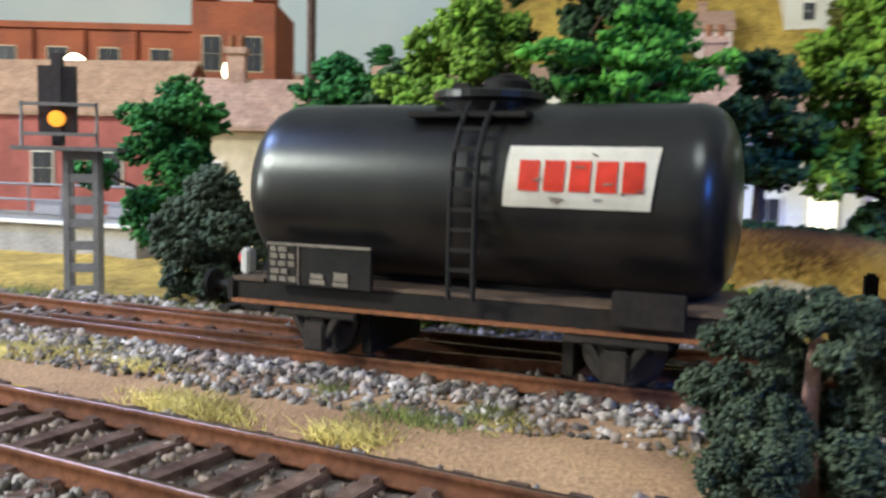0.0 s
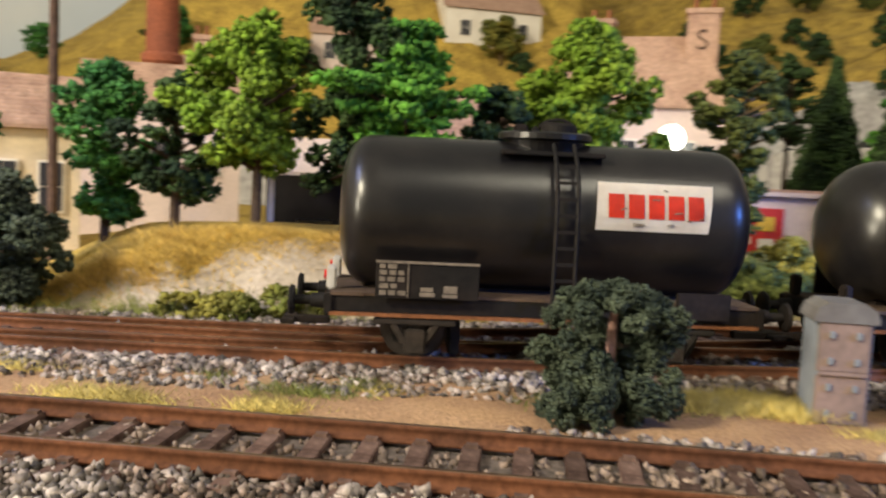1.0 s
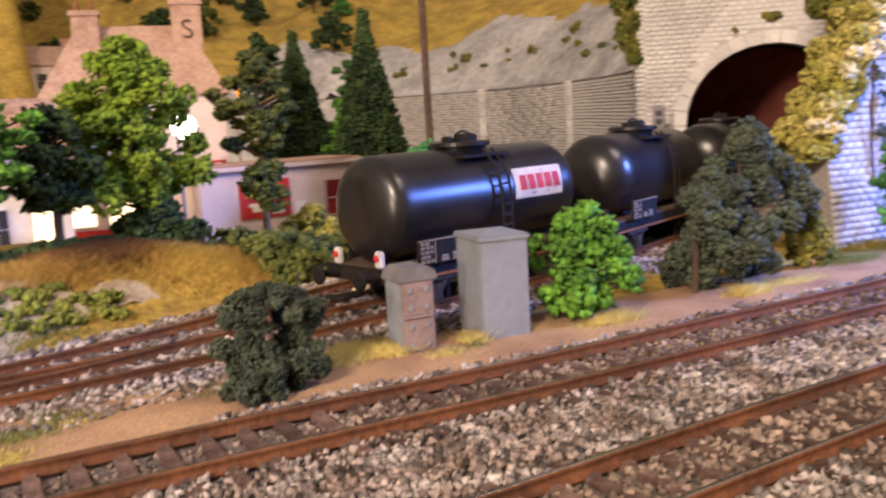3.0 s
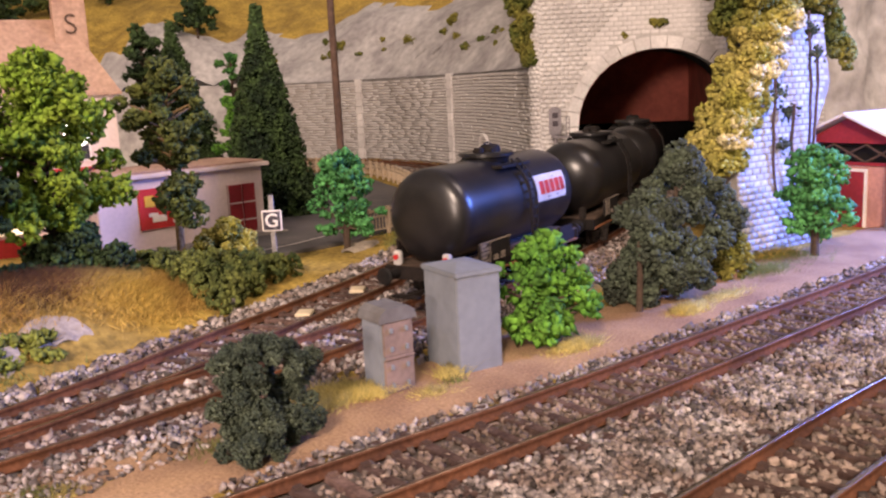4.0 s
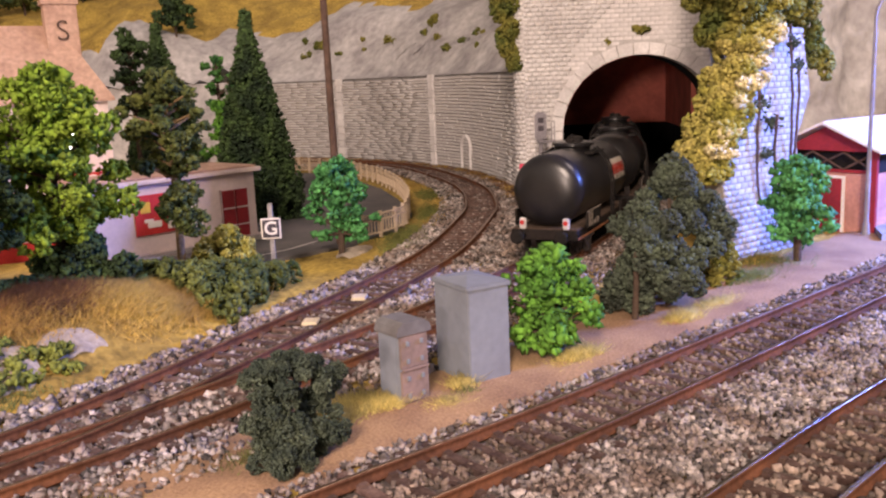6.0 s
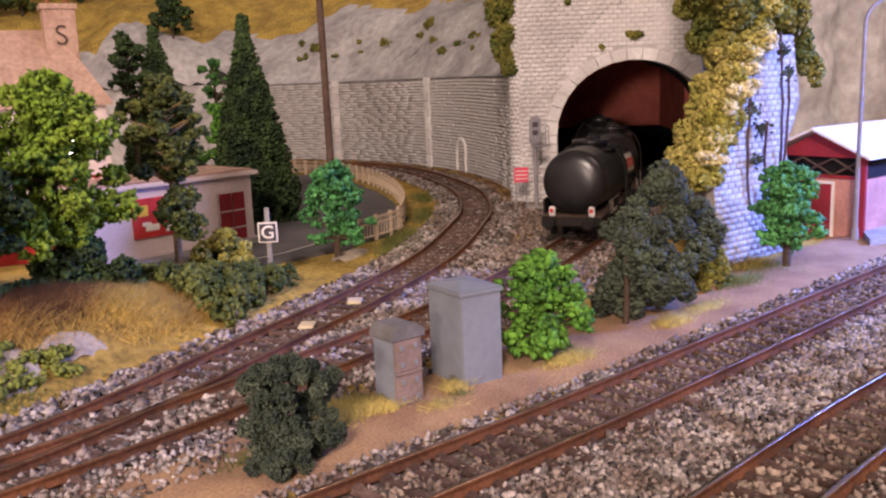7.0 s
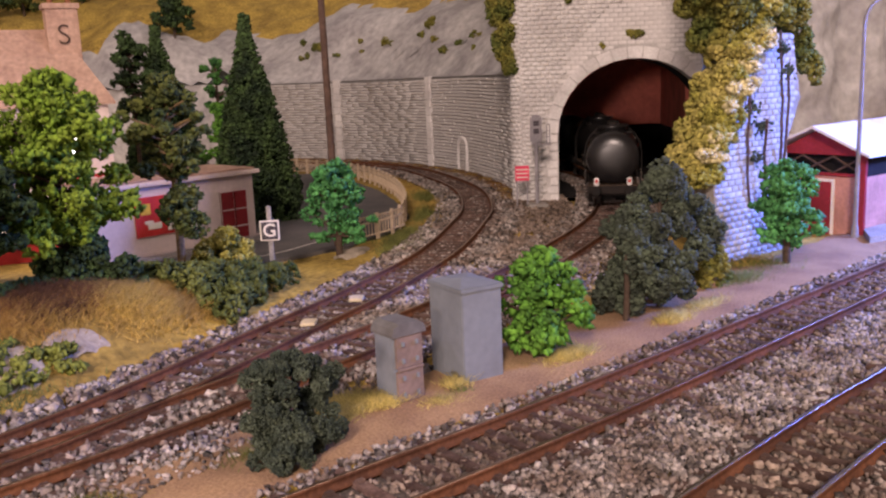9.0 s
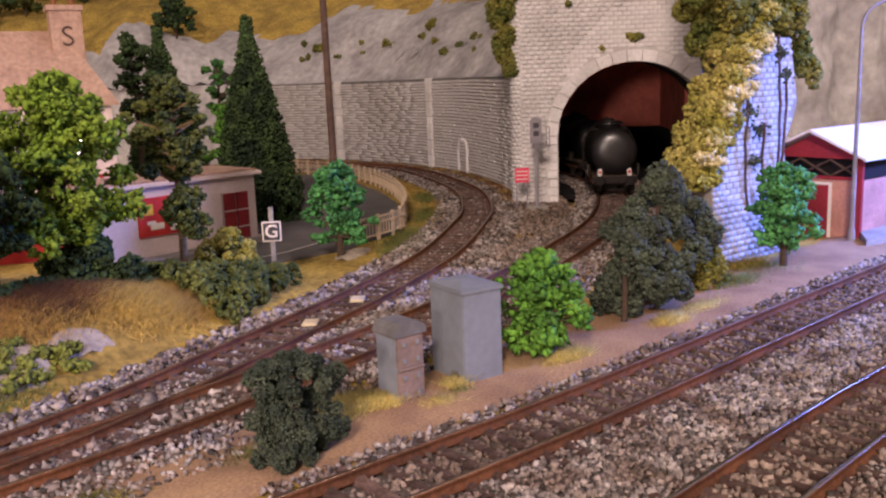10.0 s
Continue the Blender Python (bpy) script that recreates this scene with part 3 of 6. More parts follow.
R = random.Random(3)
TREES = [
    # name, x, y, base, kind, radius, crown from, crown to, lobes, leaf, label
    ("lime_tree", .180, .306, .012, "round", .0215, .020, .068, 22, "lime", "tall yellow-green foam model tree on the bank"),
    ("broadleaf_tree", .1205, .299, .017, "flat", .0175, .022, .057, 16, "bright", "bright green layered model tree with a thin trunk"),
    ("poplar_tree", .109, .312, .017, "round", .0155, .014, .082, 20, "dark", "tall dark green dense model tree"),
    ("lime_tree", .083, .318, .015, "round", .0165, .022, .060, 18, "lime", "yellow-green tall model tree behind the wagon"),
    ("broadleaf_tree", .043, .352, .008, "round", .0165, .010, .056, 16, "mid", "blue-green pointed model tree"),
    ("broadleaf_tree", .062, .331, .012, "round", .013, .014, .047, 11, "dark", "sparse dark green model tree"),
    ("broadleaf_tree", .002, .328, 0, "round", .0165, .014, .054, 17, "mid", "rounded mid-green model tree beside the signal"),
    ("broadleaf_tree", .150, .306, .016, "round", .0135, .016, .046, 13, "dark", "dark green round model tree on a thin trunk"),
    ("fir_tree", .394, .381, 0, "cone", .0270, .006, .114, 70, "dark", "tall dense dark green conical fir"),
    ("fir_tree", .455, .495, .004, "cone", .029, .01, .112, 56, "dark", "slender dark green conical fir"),
    ("round_tree", .395, .465, .003, "round", .015, .060, .104, 12, "dark", "dark round tree behind the house"),
    ("round_tree", .47, .46, .003, "round", .011, .055, .092, 9, "mid", "small blue-green tree by the wall"),
    ("broadleaf_tree", .40, .405, 0, "round", .013, .030, .066, 10, "bright", "light green tree behind the fir"),
    ("broadleaf_tree", .310, .281, 0, "round", .0140, .009, .041, 15, "teal", "fresh green leafy tree by the fence"),
    ("broadleaf_tree", .1985, .1535, 0, "round", .0112, .004, .028, 22, "bright", "vivid green leafy bush-like tree beside the cabinet"),
    ("broadleaf_tree", .331, .0950, 0, "round", .0124, .010, .040, 18, "teal", "fresh green tree lit bluish beside the stone wall"),
]
for idx, (nm, x, y, zb, kind, r, c0, c1, n, leafmat, lab) in enumerate(TREES):
    rng_t = random.Random((300 if .25 < y < .29 else 100) + idx)
    if kind == "cone":
        blobs = cone_crown(rng_t, r, c0, c1, n)
    elif kind == "flat":
        blobs = [(bx * 1.15, by * 1.15, bz, s * 1.25, s2 * 1.25, s3 * 0.6) for bx, by, bz, s, s2, s3 in round_crown(rng_t, r, c0, c1, n)]
    else:
        blobs = round_crown(rng_t, r, c0, c1, n)
    make_tree(nm, x, y, zb, blobs, leafmat, lab, leaf=0.00115 if y > 0.29 else 0.00135, per=0.65e6 if y > 0.29 else 0.36e6, flat=0.45, trunk=(0.0016, c0 + (c1 - c0) * 0.75), seed=idx + 20, limbs=kind != "cone")

# pine with a bare tan trunk and heavy lower limbs
rng_p = random.Random(55)
pine = [(bx, by, bz, s, s2, s3) for bx, by, bz, s, s2, s3 in round_crown(rng_p, .0145, .041, .076, 12)]
pine += [(-.014, -.012, .030, .007, .007, .006), (-.011, -.016, .024, .006, .006, .005), (-.004, -.008, .034, .006, .006, .005)]
make_tree("pine_tree", .244, .314, .003, pine, "olive", "dark olive pine with a bare tan trunk", per=0.9e6, trunk=(.0017, .066), bark="bark_tan", seed=77)


def make_bush(name, x, y, z0, blobs, material, label, leaf, per, seed, stem="twig"):
    return make_tree(name, x, y, z0, blobs, material, label, leaf, per, (0.0011, max(b[2] for b in blobs) * 0.8), stem, seed, False, "bush", 0.8)


# near dark foam bush with pinkish twigs
rng_b = random.Random(9)
near = []
for ang, rad, z_lo, z_hi, n in ((200, .0088, .0025, .0150, 10), (178, .0098, .0022, .0115, 8), (226, .0072, .0020, .0105, 6), (215, .0100, .0018, .0075, 5), (318, .0082, .0035, .0165, 9), (20, .0068, .003, .016, 6), (100, .0065, .003, .015, 6), (285, .0062, .0018, .0075, 5), (340, .0040, .003, .013, 5)):
    for k in range(n):
        a_ = radians(ang + rng_b.uniform(-17, 17))
        q = rad * rng_b.uniform(.75, 1.12)
        s_ = rng_b.uniform(.0014, .0027)
        near.append((q * math.cos(a_), q * math.sin(a_), z_lo + (z_hi - z_lo) * k / (n - 1), s_, s_, s_ * rng_b.uniform(.8, 1.2)))
for k in range(12):
    s_ = rng_b.uniform(.0020, .0030)
    near.append((rng_b.uniform(-.003, .003), .0040 + rng_b.uniform(-.0015, .002), .0025 + .0012 * k, s_, s_, s_))
for k in range(20):
    a_, q = k * 2.399, .0098 * math.sqrt((k + .5) / 20)
    s_ = rng_b.uniform(.0016, .0028)
    near.append((q * math.cos(a_) - .0004, q * math.sin(a_), .0212 - 45 * q * q + rng_b.uniform(-.0008, .0006), s_, s_, s_ * .8))
make_tree("foam_bush", .1180, .1837, 0, near, "bushdark", "dark green lumpy foam bush with a pinkish bare stem", .00034, 9.5e6, (.0012, .0175), "twig", 31, False, "bush", 0.5)
darkb = []
for k in range(64):
    a, u = k * 2.399, (k + .5) / 64
    if math.sin(2 * a + 6 * u) < -.85:
        continue
    rr = .0172 * math.sqrt(max(0.03, 1 - (2 * u - 0.8) ** 2)) * rng_b.choice((.35, .7, .9, 1.05))
    s = rng_b.uniform(.0022, .0046)
    darkb.append((rr * math.cos(a) + .008 * u, rr * math.sin(a), .005 + .039 * u, s, s, s))
make_bush("grey_bush", .255, .131, 0, darkb, "grey", "large dark grey-green foam bush by the siding", .00078, 2.4e6, 32, "bark")
low = [(bx * .8, by * .8, bz * .62, s, s2, s3) for bx, by, bz, s, s2, s3 in darkb[::2]]
make_bush("grey_bush", .236, .138, 0, low, "grey", "lower dark grey-green foam bush", .00078, 2.4e6, 33, "bark")
make_bush("olive_bush", .259, .304, 0, [(bx, by, bz, s, s, s * .8) for bx, by, bz, s, *_ in round_crown(rng_b, .0118, .003, .019, 16)], "creeper", "rounded mustard-olive bush beside the garage", .0009, 1.4e6, 34)
make_bush("dark_bush", .186, .305, .004, [(bx, by, bz, s, s, s * .8) for bx, by, bz, s, *_ in round_crown(rng_b, .0155, .002, .024, 18)], "dark", "dense dark green bush under the tall tree", .0010, 1.0e6, 35)
make_bush("grey_bush", .021, .297, 0, [(bx, by, bz, s, s, s) for bx, by, bz, s, *_ in round_crown(rng_b, .0125, .004, .031, 18)], "grey", "wispy grey-green bush beside the track", .0008, 1.2e6, 36)
make_bush("small_bush", .286, .118, 0, [(bx, by, bz, s, s, s) for bx, by, bz, s, *_ in round_crown(rng_b, .008, .002, .017, 10)], "moss", "small yellow-green bush below the wall", .0008, 1.4e6, 37)


def hedge(name, pts, r, h, material, label, seed, per=0.9e6, leaf=0.0011):
    rng = np.random.default_rng(seed)
    blobs = []
    for x, y in pts:
        blobs.append((x + rng.normal(0, .001), y + rng.normal(0, .001), ground_z(x, y) + h * rng.uniform(.35, .6), r * rng.uniform(.8, 1.25), r * rng.uniform(.8, 1.25), h * rng.uniform(.5, .75)))
    p = crown_points(blobs, per, rng, 0.25)
    v, f = bits(p, leaf * rng.uniform(.55, 1.35, len(p)), rng, "octa", 0.4, 0.6)
    return tagged(raw_mesh(name, v, f, material), label, "undergrowth", kind="stuff")


hedge("undergrowth", [(.203 + .0062 * (k % 10), .261 + .0058 * (k // 10) + .0016 * (k % 10) + .002 * (k % 3)) for k in range(60)], .0042, .0085, "olive", "dark olive scrub sloping down to the track", 41)
hedge("undergrowth", [(.12 + .008 * k, .300 + .001 * k) for k in range(14)], .006, .004, "dark", "dark low hedge along the top of the bank", 42)
hedge("undergrowth", [(.108 + .0056 * (k % 7) + .002 * (k // 7), .272 - .0010 * (k % 7) + .0042 * (k // 7) + .0012 * (k % 2)) for k in range(18)], .0032, .0020, "scrub", "green-brown scrub beside the siding", 43)
hedge("undergrowth", [(.06 + .012 * k, .278 - .002 * k) for k in range(4)], .006, .005, "moss", "yellow-green moss patches on the bank", 44)


# ---------------------------------------------------------------- retaining wall, portal, hill
WALL = [(.4850, .2500), (.57, .297), (.655, .372), (.728, .505), (.735, .65), (.66, .80), (.5, .88), (.25, .92), (-.05, 1.0), (-.4, 1.1), (-1.0, 1.2)]
WALL_LINE = Line(WALL[:5])


def wall_place(s, out, z):
    p, w = WALL_LINE.at(s), WALL_LINE.way(min(max(s, .003), WALL_LINE.length - .003))
    return (p[0] - w[1] * out, p[1] + w[0] * out, z)


wall = empty("wall_retaining")
tagged(wall, "grey layered-stone retaining wall curving behind the track", "wall", kind="structure")
n_w = 90
bv, bf = [], []
for k in range(n_w + 1):
    s_w = WALL_LINE.length * k / n_w
    bv += [wall_place(s_w, 0, -0.004), wall_place(s_w, 0, .077), wall_place(s_w, -.008, .077), wall_place(s_w, -.008, -0.004)]
for k in range(n_w):
    for j in range(4):
        bf.append([k * 4 + j, k * 4 + 4 + j, k * 4 + 4 + (j + 1) % 4, k * 4 + (j + 1) % 4])
raw_mesh("wall_core", np.array(bv), np.array(bf), "joint_dark", wall)
rw = random.Random(5)
COURSE = .0025
STONE_KINDS = {}
for length in (.010, .014, .018, .023):
    for k in range(2):
        o = .0008 + .0004 * k
        bm = bmesh.new()
        g, h2 = .00016, COURSE / 2
        back = [(-length / 2 + g, 0, -h2 + .0003), (length / 2 - g, 0, -h2 + .0003), (length / 2 - g, 0, h2 - .0002), (-length / 2 + g, 0, h2 - .0002)]
        face = [(x * .955, o, z * .72 + .0002) for x, y, z in back]
        vb, vf = [bm.verts.new(q) for q in back], [bm.verts.new(q) for q in face]
        bm.faces.new(vf)
        for i in range(4):
            bm.faces.new((vb[i], vb[(i + 1) % 4], vf[(i + 1) % 4], vf[i]))
        bmesh.ops.recalc_face_normals(bm, faces=bm.faces)
        me = bpy.data.meshes.new("stone")
        bm.to_mesh(me)
        bm.free()
        me.materials.append(M["wallstone"])
        STONE_KINDS.setdefault(length, []).append(me)
stone_places = []
for row in range(30):
    s_w = rw.uniform(.0, .006)
    while s_w < WALL_LINE.length - .024:
        length = rw.choice((.010, .014, .018, .018, .023, .023))
        stone_places.append((s_w + length / 2, row, length, rw.choice(STONE_KINDS[length]), rw.uniform(-.0002, .0002)))
        s_w += length
rest_v, rest_f = [], []
near_stones = sorted(stone_places, key=lambda q: abs(q[0] - .17))
for i, (s_w, row, length, me, dz) in enumerate(near_stones):
    p, w = WALL_LINE.at(s_w), WALL_LINE.way(s_w)
    m_ = pose(p[0], p[1], .0002 + COURSE * (row + .5) + dz * .6 + .0005 * math.sin(s_w * 24 + row * .12), 0, rw.uniform(-.5, .5), math.degrees(math.atan2(w[1], w[0])))
    if i < 300:
        ob = new("stone", me)
        ob.parent = wall
        ob.matrix_local = m_
    else:
        j = len(rest_v)
        rest_v += [tuple(m_ @ v.co) for v in me.vertices]
        rest_f += [[j + q for q in f.vertices] for f in me.polygons]
tagged(raw_mesh("stone_courses", np.array(rest_v), np.array(rest_f), "wallstone", wall), kind="stuff")
for s_p in (.236, .374, .50):
    bm = bmesh.new()
    p, w = WALL_LINE.at(s_p), WALL_LINE.way(s_p)
    for z in range(12):
        wz = .0042 if z % 2 else .0034
        box(bm, -wz, wz, -.0022, .002, .0002 + z * .0065, .0063 + z * .0065, .0003)
    pil = part("pilaster", bm, "stone", wall, "pale stone pilaster")
    pil.matrix_local = pose(p[0], p[1], 0, 0, 0, math.degrees(math.atan2(w[1], w[0])) + 180)
# blind doorway frame in the wall
bm = bmesh.new()
arc = [(-.0085, 0)] + [(-.0085 * math.cos(math.pi * k / 10), .019 + .007 * math.sin(math.pi * k / 10)) for k in range(11)] + [(.0085, 0)]
for (x0, z0), (x1, z1) in zip(arc, arc[1:]):
    tube(bm, (x0, 0, z0 - .001), (x1, 0, z1), .0012, seg=8)
p, w = WALL_LINE.at(.180), WALL_LINE.way(.180)
niche = part("niche_frame", bm, "stone", wall, "pale stone arch frame of a blind doorway")
niche.matrix_local = pose(p[0] - w[1] * .0012, p[1] + w[0] * .0012, .003, 0, 0, math.degrees(math.atan2(w[1], w[0])))

PORTAL = pose(.487, .229, 0, 0, 0, -72.4)
PW, SPRING, RISE, RING = .090, .041, .0422, .0068
portal = empty("wall_portal", PORTAL)
tagged(portal, "pale grey stone tunnel portal with an arched mouth", "tunnel portal", kind="structure")


def arch_pt(a, grow=0.0):
    return (PW / 2 - (PW / 2 + grow) * math.cos(a), SPRING + (RISE + grow) * math.sin(a))


P_TOP, P_L, P_R, P_T = .155, -.022, .135, .014
bm = bmesh.new()
front = [(P_L, -.004), (0, -.004)] + [arch_pt(math.pi * k / 24) for k in range(25)] + [(PW, -.004), (P_R, -.004), (P_R, P_TOP), (P_L, P_TOP)]
fv = [bm.verts.new((x, 0, z)) for x, z in front]
bk = [bm.verts.new((x, P_T, z)) for x, z in front]
n = len(front)
for k in range(n):
    bm.faces.new((fv[k], fv[(k + 1) % n], bk[(k + 1) % n], bk[k]))
cols = [(0, 1, 2, n - 1)]
for vs in (fv, bk):
    y = vs[0].co.y
    top = [bm.verts.new((v.co.x, y, P_TOP)) for v in vs[2:27]]
    bm.faces.new((vs[0], vs[1], vs[2], top[0], vs[n - 1]))
    bm.faces.new((vs[27], vs[28], vs[n - 2], top[24], vs[26]))
    for k in range(24):
        bm.faces.new((vs[2 + k], vs[3 + k], top[k + 1], top[k]))
bmesh.ops.triangulate(bm, faces=bm.faces)
bmesh.ops.recalc_face_normals(bm, faces=bm.faces)
part("wall_core", bm, "joint", portal)
for k in range(17):
    a0, a1 = math.pi * (k + .04) / 17, math.pi * (k + .96) / 17
    bm = bmesh.new()
    c = [arch_pt(a0), arch_pt(a1), arch_pt(a1, RING), arch_pt(a0, RING)]
    lo = [bm.verts.new((x, -.0016, z)) for x, z in c]
    hi = [bm.verts.new((x, .010, z)) for x, z in c]
    for q in range(4):
        bm.faces.new((lo[q], lo[(q + 1) % 4], hi[(q + 1) % 4], hi[q]))
    bm.faces.new(lo)
    bm.faces.new(hi[::-1])
    bmesh.ops.recalc_face_normals(bm, faces=bm.faces)
    part("arch_stone", bm, "stone", portal)
for side_x in (-.0065, PW + .0005):
    for k in range(8):
        wq = .006 if k % 2 else .0045
        x0 = side_x + .006 - wq if side_x < 0 else side_x
        part("jamb_stone", boxed(x0, x0 + wq, -.0015, .009, .0003 + k * .0051, .0048 + k * .0051, .0003), "stone", portal)
bm = boxed(-.0035, .0035, -.004, .004, 0, .009, .0006)
cv, cf, row = [], [], 0
zc = -.004
while zc < P_TOP - .001:
    for k in range(5):
        a0 = math.pi * (.5 + .55 * (k - (.5 if row % 2 else 0)) / 4)
        a1 = a0 + math.pi * .55 / 4
        for ang in (a0 + .02, a1 - .02):
            for rad in (.003, .0074):
                for zz in (zc + .0003, zc + .0023):
                    cv.append((P_L + .0010 + rad * math.cos(ang), .0072 - rad * math.sin(ang), zz))
        j = len(cv) - 8
        for q in ((2, 3, 7, 6), (0, 4, 5, 1), (1, 5, 7, 3), (0, 2, 6, 4), (0, 1, 3, 2), (4, 6, 7, 5)):
            cf.append([j + i for i in q])
    zc += .0026
    row += 1
corner = raw_mesh("corner_bricks", np.array(cv), np.array(cf), "stone", portal)
tagged(corner, "pale rounded brick corner of the portal", kind="stuff")
part("corner_core", tube(bmesh.new(), (P_L + .001, .0072, -.004), (P_L + .001, .0072, P_TOP), .0069, seg=24), "joint", portal)
keyst = part("shield_stone", bm, "stone", portal, "small pale stone shield above the arch")
keyst.matrix_local = pose(PW / 2, 0, .128)


def brick_field(parent, x0, x1, z0, z1, bw, bh, skip, limit, rng, proud=.0005, material="stone"):
    """Courses of stones: the first ones as pieces of their own, the rest joined."""
    places = []
    row = 0
    z = z0
    while z < z1:
        x = x0 - (bw / 2 if row % 2 else 0)
        while x < x1:
            a, b = max(x, x0), min(x + bw, x1)
            if b - a > bw * .3 and not skip((a + b) / 2, z + bh / 2):
                places.append((a, b, z))
            x += bw
        z += bh
        row += 1
    places.sort(key=lambda q: math.hypot(q[0] - (x0 + x1) / 2, q[2] - .06))
    g = .00028
    meshes = []
    for k in range(4):
        bm = boxed(-bw / 2 + g, bw / 2 - g, -proud * rng.uniform(.8, 1.2), .001, -bh / 2 + g, bh / 2 - g, .00018)
        me = bpy.data.meshes.new("brick")
        bm.to_mesh(me)
        bm.free()
        me.materials.append(M[material])
        meshes.append(me)
    rest_v, rest_f, k = [], [], 0
    for i, (a, b, z) in enumerate(places):
        full = abs((b - a) - bw) < 1e-6
        if i < limit and full:
            ob = new("brick", rng.choice(meshes))
            ob.parent = parent
            ob.matrix_local = pose((a + b) / 2, rng.uniform(-.0002, .0002), z + bh / 2, 0, 0, 0)
        else:
            o = proud * rng.uniform(.7, 1.3)
            for x in (a + g, b - g):
                for y in (-o, .001):
                    for zz in (z + g, z + bh - g):
                        rest_v.append((x, y, zz))
            for q in ((0, 4, 5, 1), (0, 1, 3, 2), (4, 6, 7, 5), (1, 5, 7, 3), (0, 2, 6, 4)):
                rest_f.append([v + k for v in q])
            k += 8
    if rest_v:
        tagged(raw_mesh("brick_rest", np.array(rest_v), np.array(rest_f), material, parent), kind="stuff")


def in_arch(x, z):
    if z < SPRING:
        return -.0075 < x < PW + .0075
    return ((x - PW / 2) / (PW / 2 + RING + .001)) ** 2 + ((z - SPRING) / (RISE + RING + .001)) ** 2 < 1


# the tunnel behind the portal: vault blackened to imitate its darkness, and a red board
tunnel = empty("tunnel", PORTAL)
tagged(tunnel, "dark tunnel interior with a dark red backing board", "tunnel", kind="structure")
bm = bmesh.new()
prof = [(0, -.003)] + [arch_pt(math.pi * k / 16) for k in range(17)] + [(PW, -.003)]
a = [bm.verts.new((x, .0145, z)) for x, z in prof]
b = [bm.verts.new((x * 1.0, .045, z)) for x, z in prof]
for k in range(len(prof) - 1):
    bm.faces.new((a[k], a[k + 1], b[k + 1], b[k]))
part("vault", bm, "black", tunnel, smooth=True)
part("red_board", boxed(-.004, .096, .250, .254, .030, .122), "redboard", tunnel, "dark red painted backing board")
part("side_board", boxed(.0962, .100, .130, .2495, .030, .122), "redboard", tunnel, "dark red side board in shade")
# added black sheets close off the tunnel and imitate its unlit depth
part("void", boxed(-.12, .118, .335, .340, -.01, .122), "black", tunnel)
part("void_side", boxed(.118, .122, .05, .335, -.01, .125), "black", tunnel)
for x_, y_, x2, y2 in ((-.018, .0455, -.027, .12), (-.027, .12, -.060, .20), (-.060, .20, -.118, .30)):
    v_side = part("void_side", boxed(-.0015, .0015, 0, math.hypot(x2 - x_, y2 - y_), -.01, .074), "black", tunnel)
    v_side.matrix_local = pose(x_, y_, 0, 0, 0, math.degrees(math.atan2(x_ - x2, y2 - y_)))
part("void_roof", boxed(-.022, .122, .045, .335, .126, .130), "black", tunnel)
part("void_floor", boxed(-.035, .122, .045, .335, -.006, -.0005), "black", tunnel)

SEG = [(np.array(a), np.array(b)) for a, b in zip(WALL, WALL[1:])]
RIM = [(.52, .10), (.515, .145), (.487, .229)]


def hill_side(x, y):
    """Distance outside the wall line (negative inside) and how far along the line it is."""
    p = np.array((x, y))
    best, along_s, run = 9.0, 0.0, 0.0
    sign = 1
    for a, b in SEG:
        d = b - a
        L = np.linalg.norm(d)
        u = min(max((p - a) @ d / L / L, 0), 1)
        q = a + d * u
        e = np.linalg.norm(p - q)
        if e < best:
            best, along_s = e, run + u * L
            c = d[0] * (y - a[1]) - d[1] * (x - a[0])
            sign = 1 if c < 0 else -1
        run += L
    return best * sign, along_s


def hill():
    step = .011
    xs, ys = np.arange(-1.0, 1.5, step), np.arange(.09, 1.75, step)
    idx = -np.ones((len(ys), len(xs)), int)
    v, info = [], []
    for j, y in enumerate(ys):
        for i, x in enumerate(xs):
            d, s = hill_side(x, y)
            if x > .50 and y < .30 and (x - .487) * .953 + (y - .229) * .303 > .012:
                d, s = (x - .487) * .953 + (y - .229) * .303, 0
            elif d < (.024 if s < .52 else .004):
                continue
            wallh = .150 - .074 * smooth01(.03, .10, s) - .05 * smooth01(.60, .85, s)
            steep = .060 + .02 * noise.noise((s * 7, 1.0, 2.0)) - .035 * smooth01(.55, .9, s)
            if s > .85:
                z = (.026 + .20 * smooth01(0, .30, d) + .25 * d) * (.42 + .58 * smooth01(-.15, .32, x))
            else:
                z = wallh + steep * smooth01(0, .075, d) + .42 * max(d - .07, 0)
            z += .010 * noise.noise((x * 16, y * 16, 4)) * smooth01(0, .03, d) + .004 * noise.noise((x * 60, y * 60, 7)) * smooth01(0, .02, d)
            z += .05 * max(0, d - .3)
            idx[j, i] = len(v)
            v.append((x, y, min(z, .52)))
            info.append((d, s))
    f, mt = [], []
    for j in range(len(ys) - 1):
        for i in range(len(xs) - 1):
            q = (idx[j, i], idx[j, i + 1], idx[j + 1, i + 1], idx[j + 1, i])
            if min(q) >= 0:
                d, s = info[q[0]]
                f.append(q)
                edge = .085 + .03 * noise.noise((v[q[0]][0] * 20, v[q[0]][1] * 20, 0)) - .06 * smooth01(.5, .8, s)
                mt.append(0 if d < edge and s < .9 else 1)
    ob = raw_mesh("hill", np.array(v), np.array(f), "rock", smooth=True)
    ob.data.materials.append(M["turf"])
    ob.data.polygons.foreach_set("material_index", np.array(mt, np.int32))
    return tagged(ob, "grey plaster rock hillside with mustard turf on top", "hill", kind="structure")


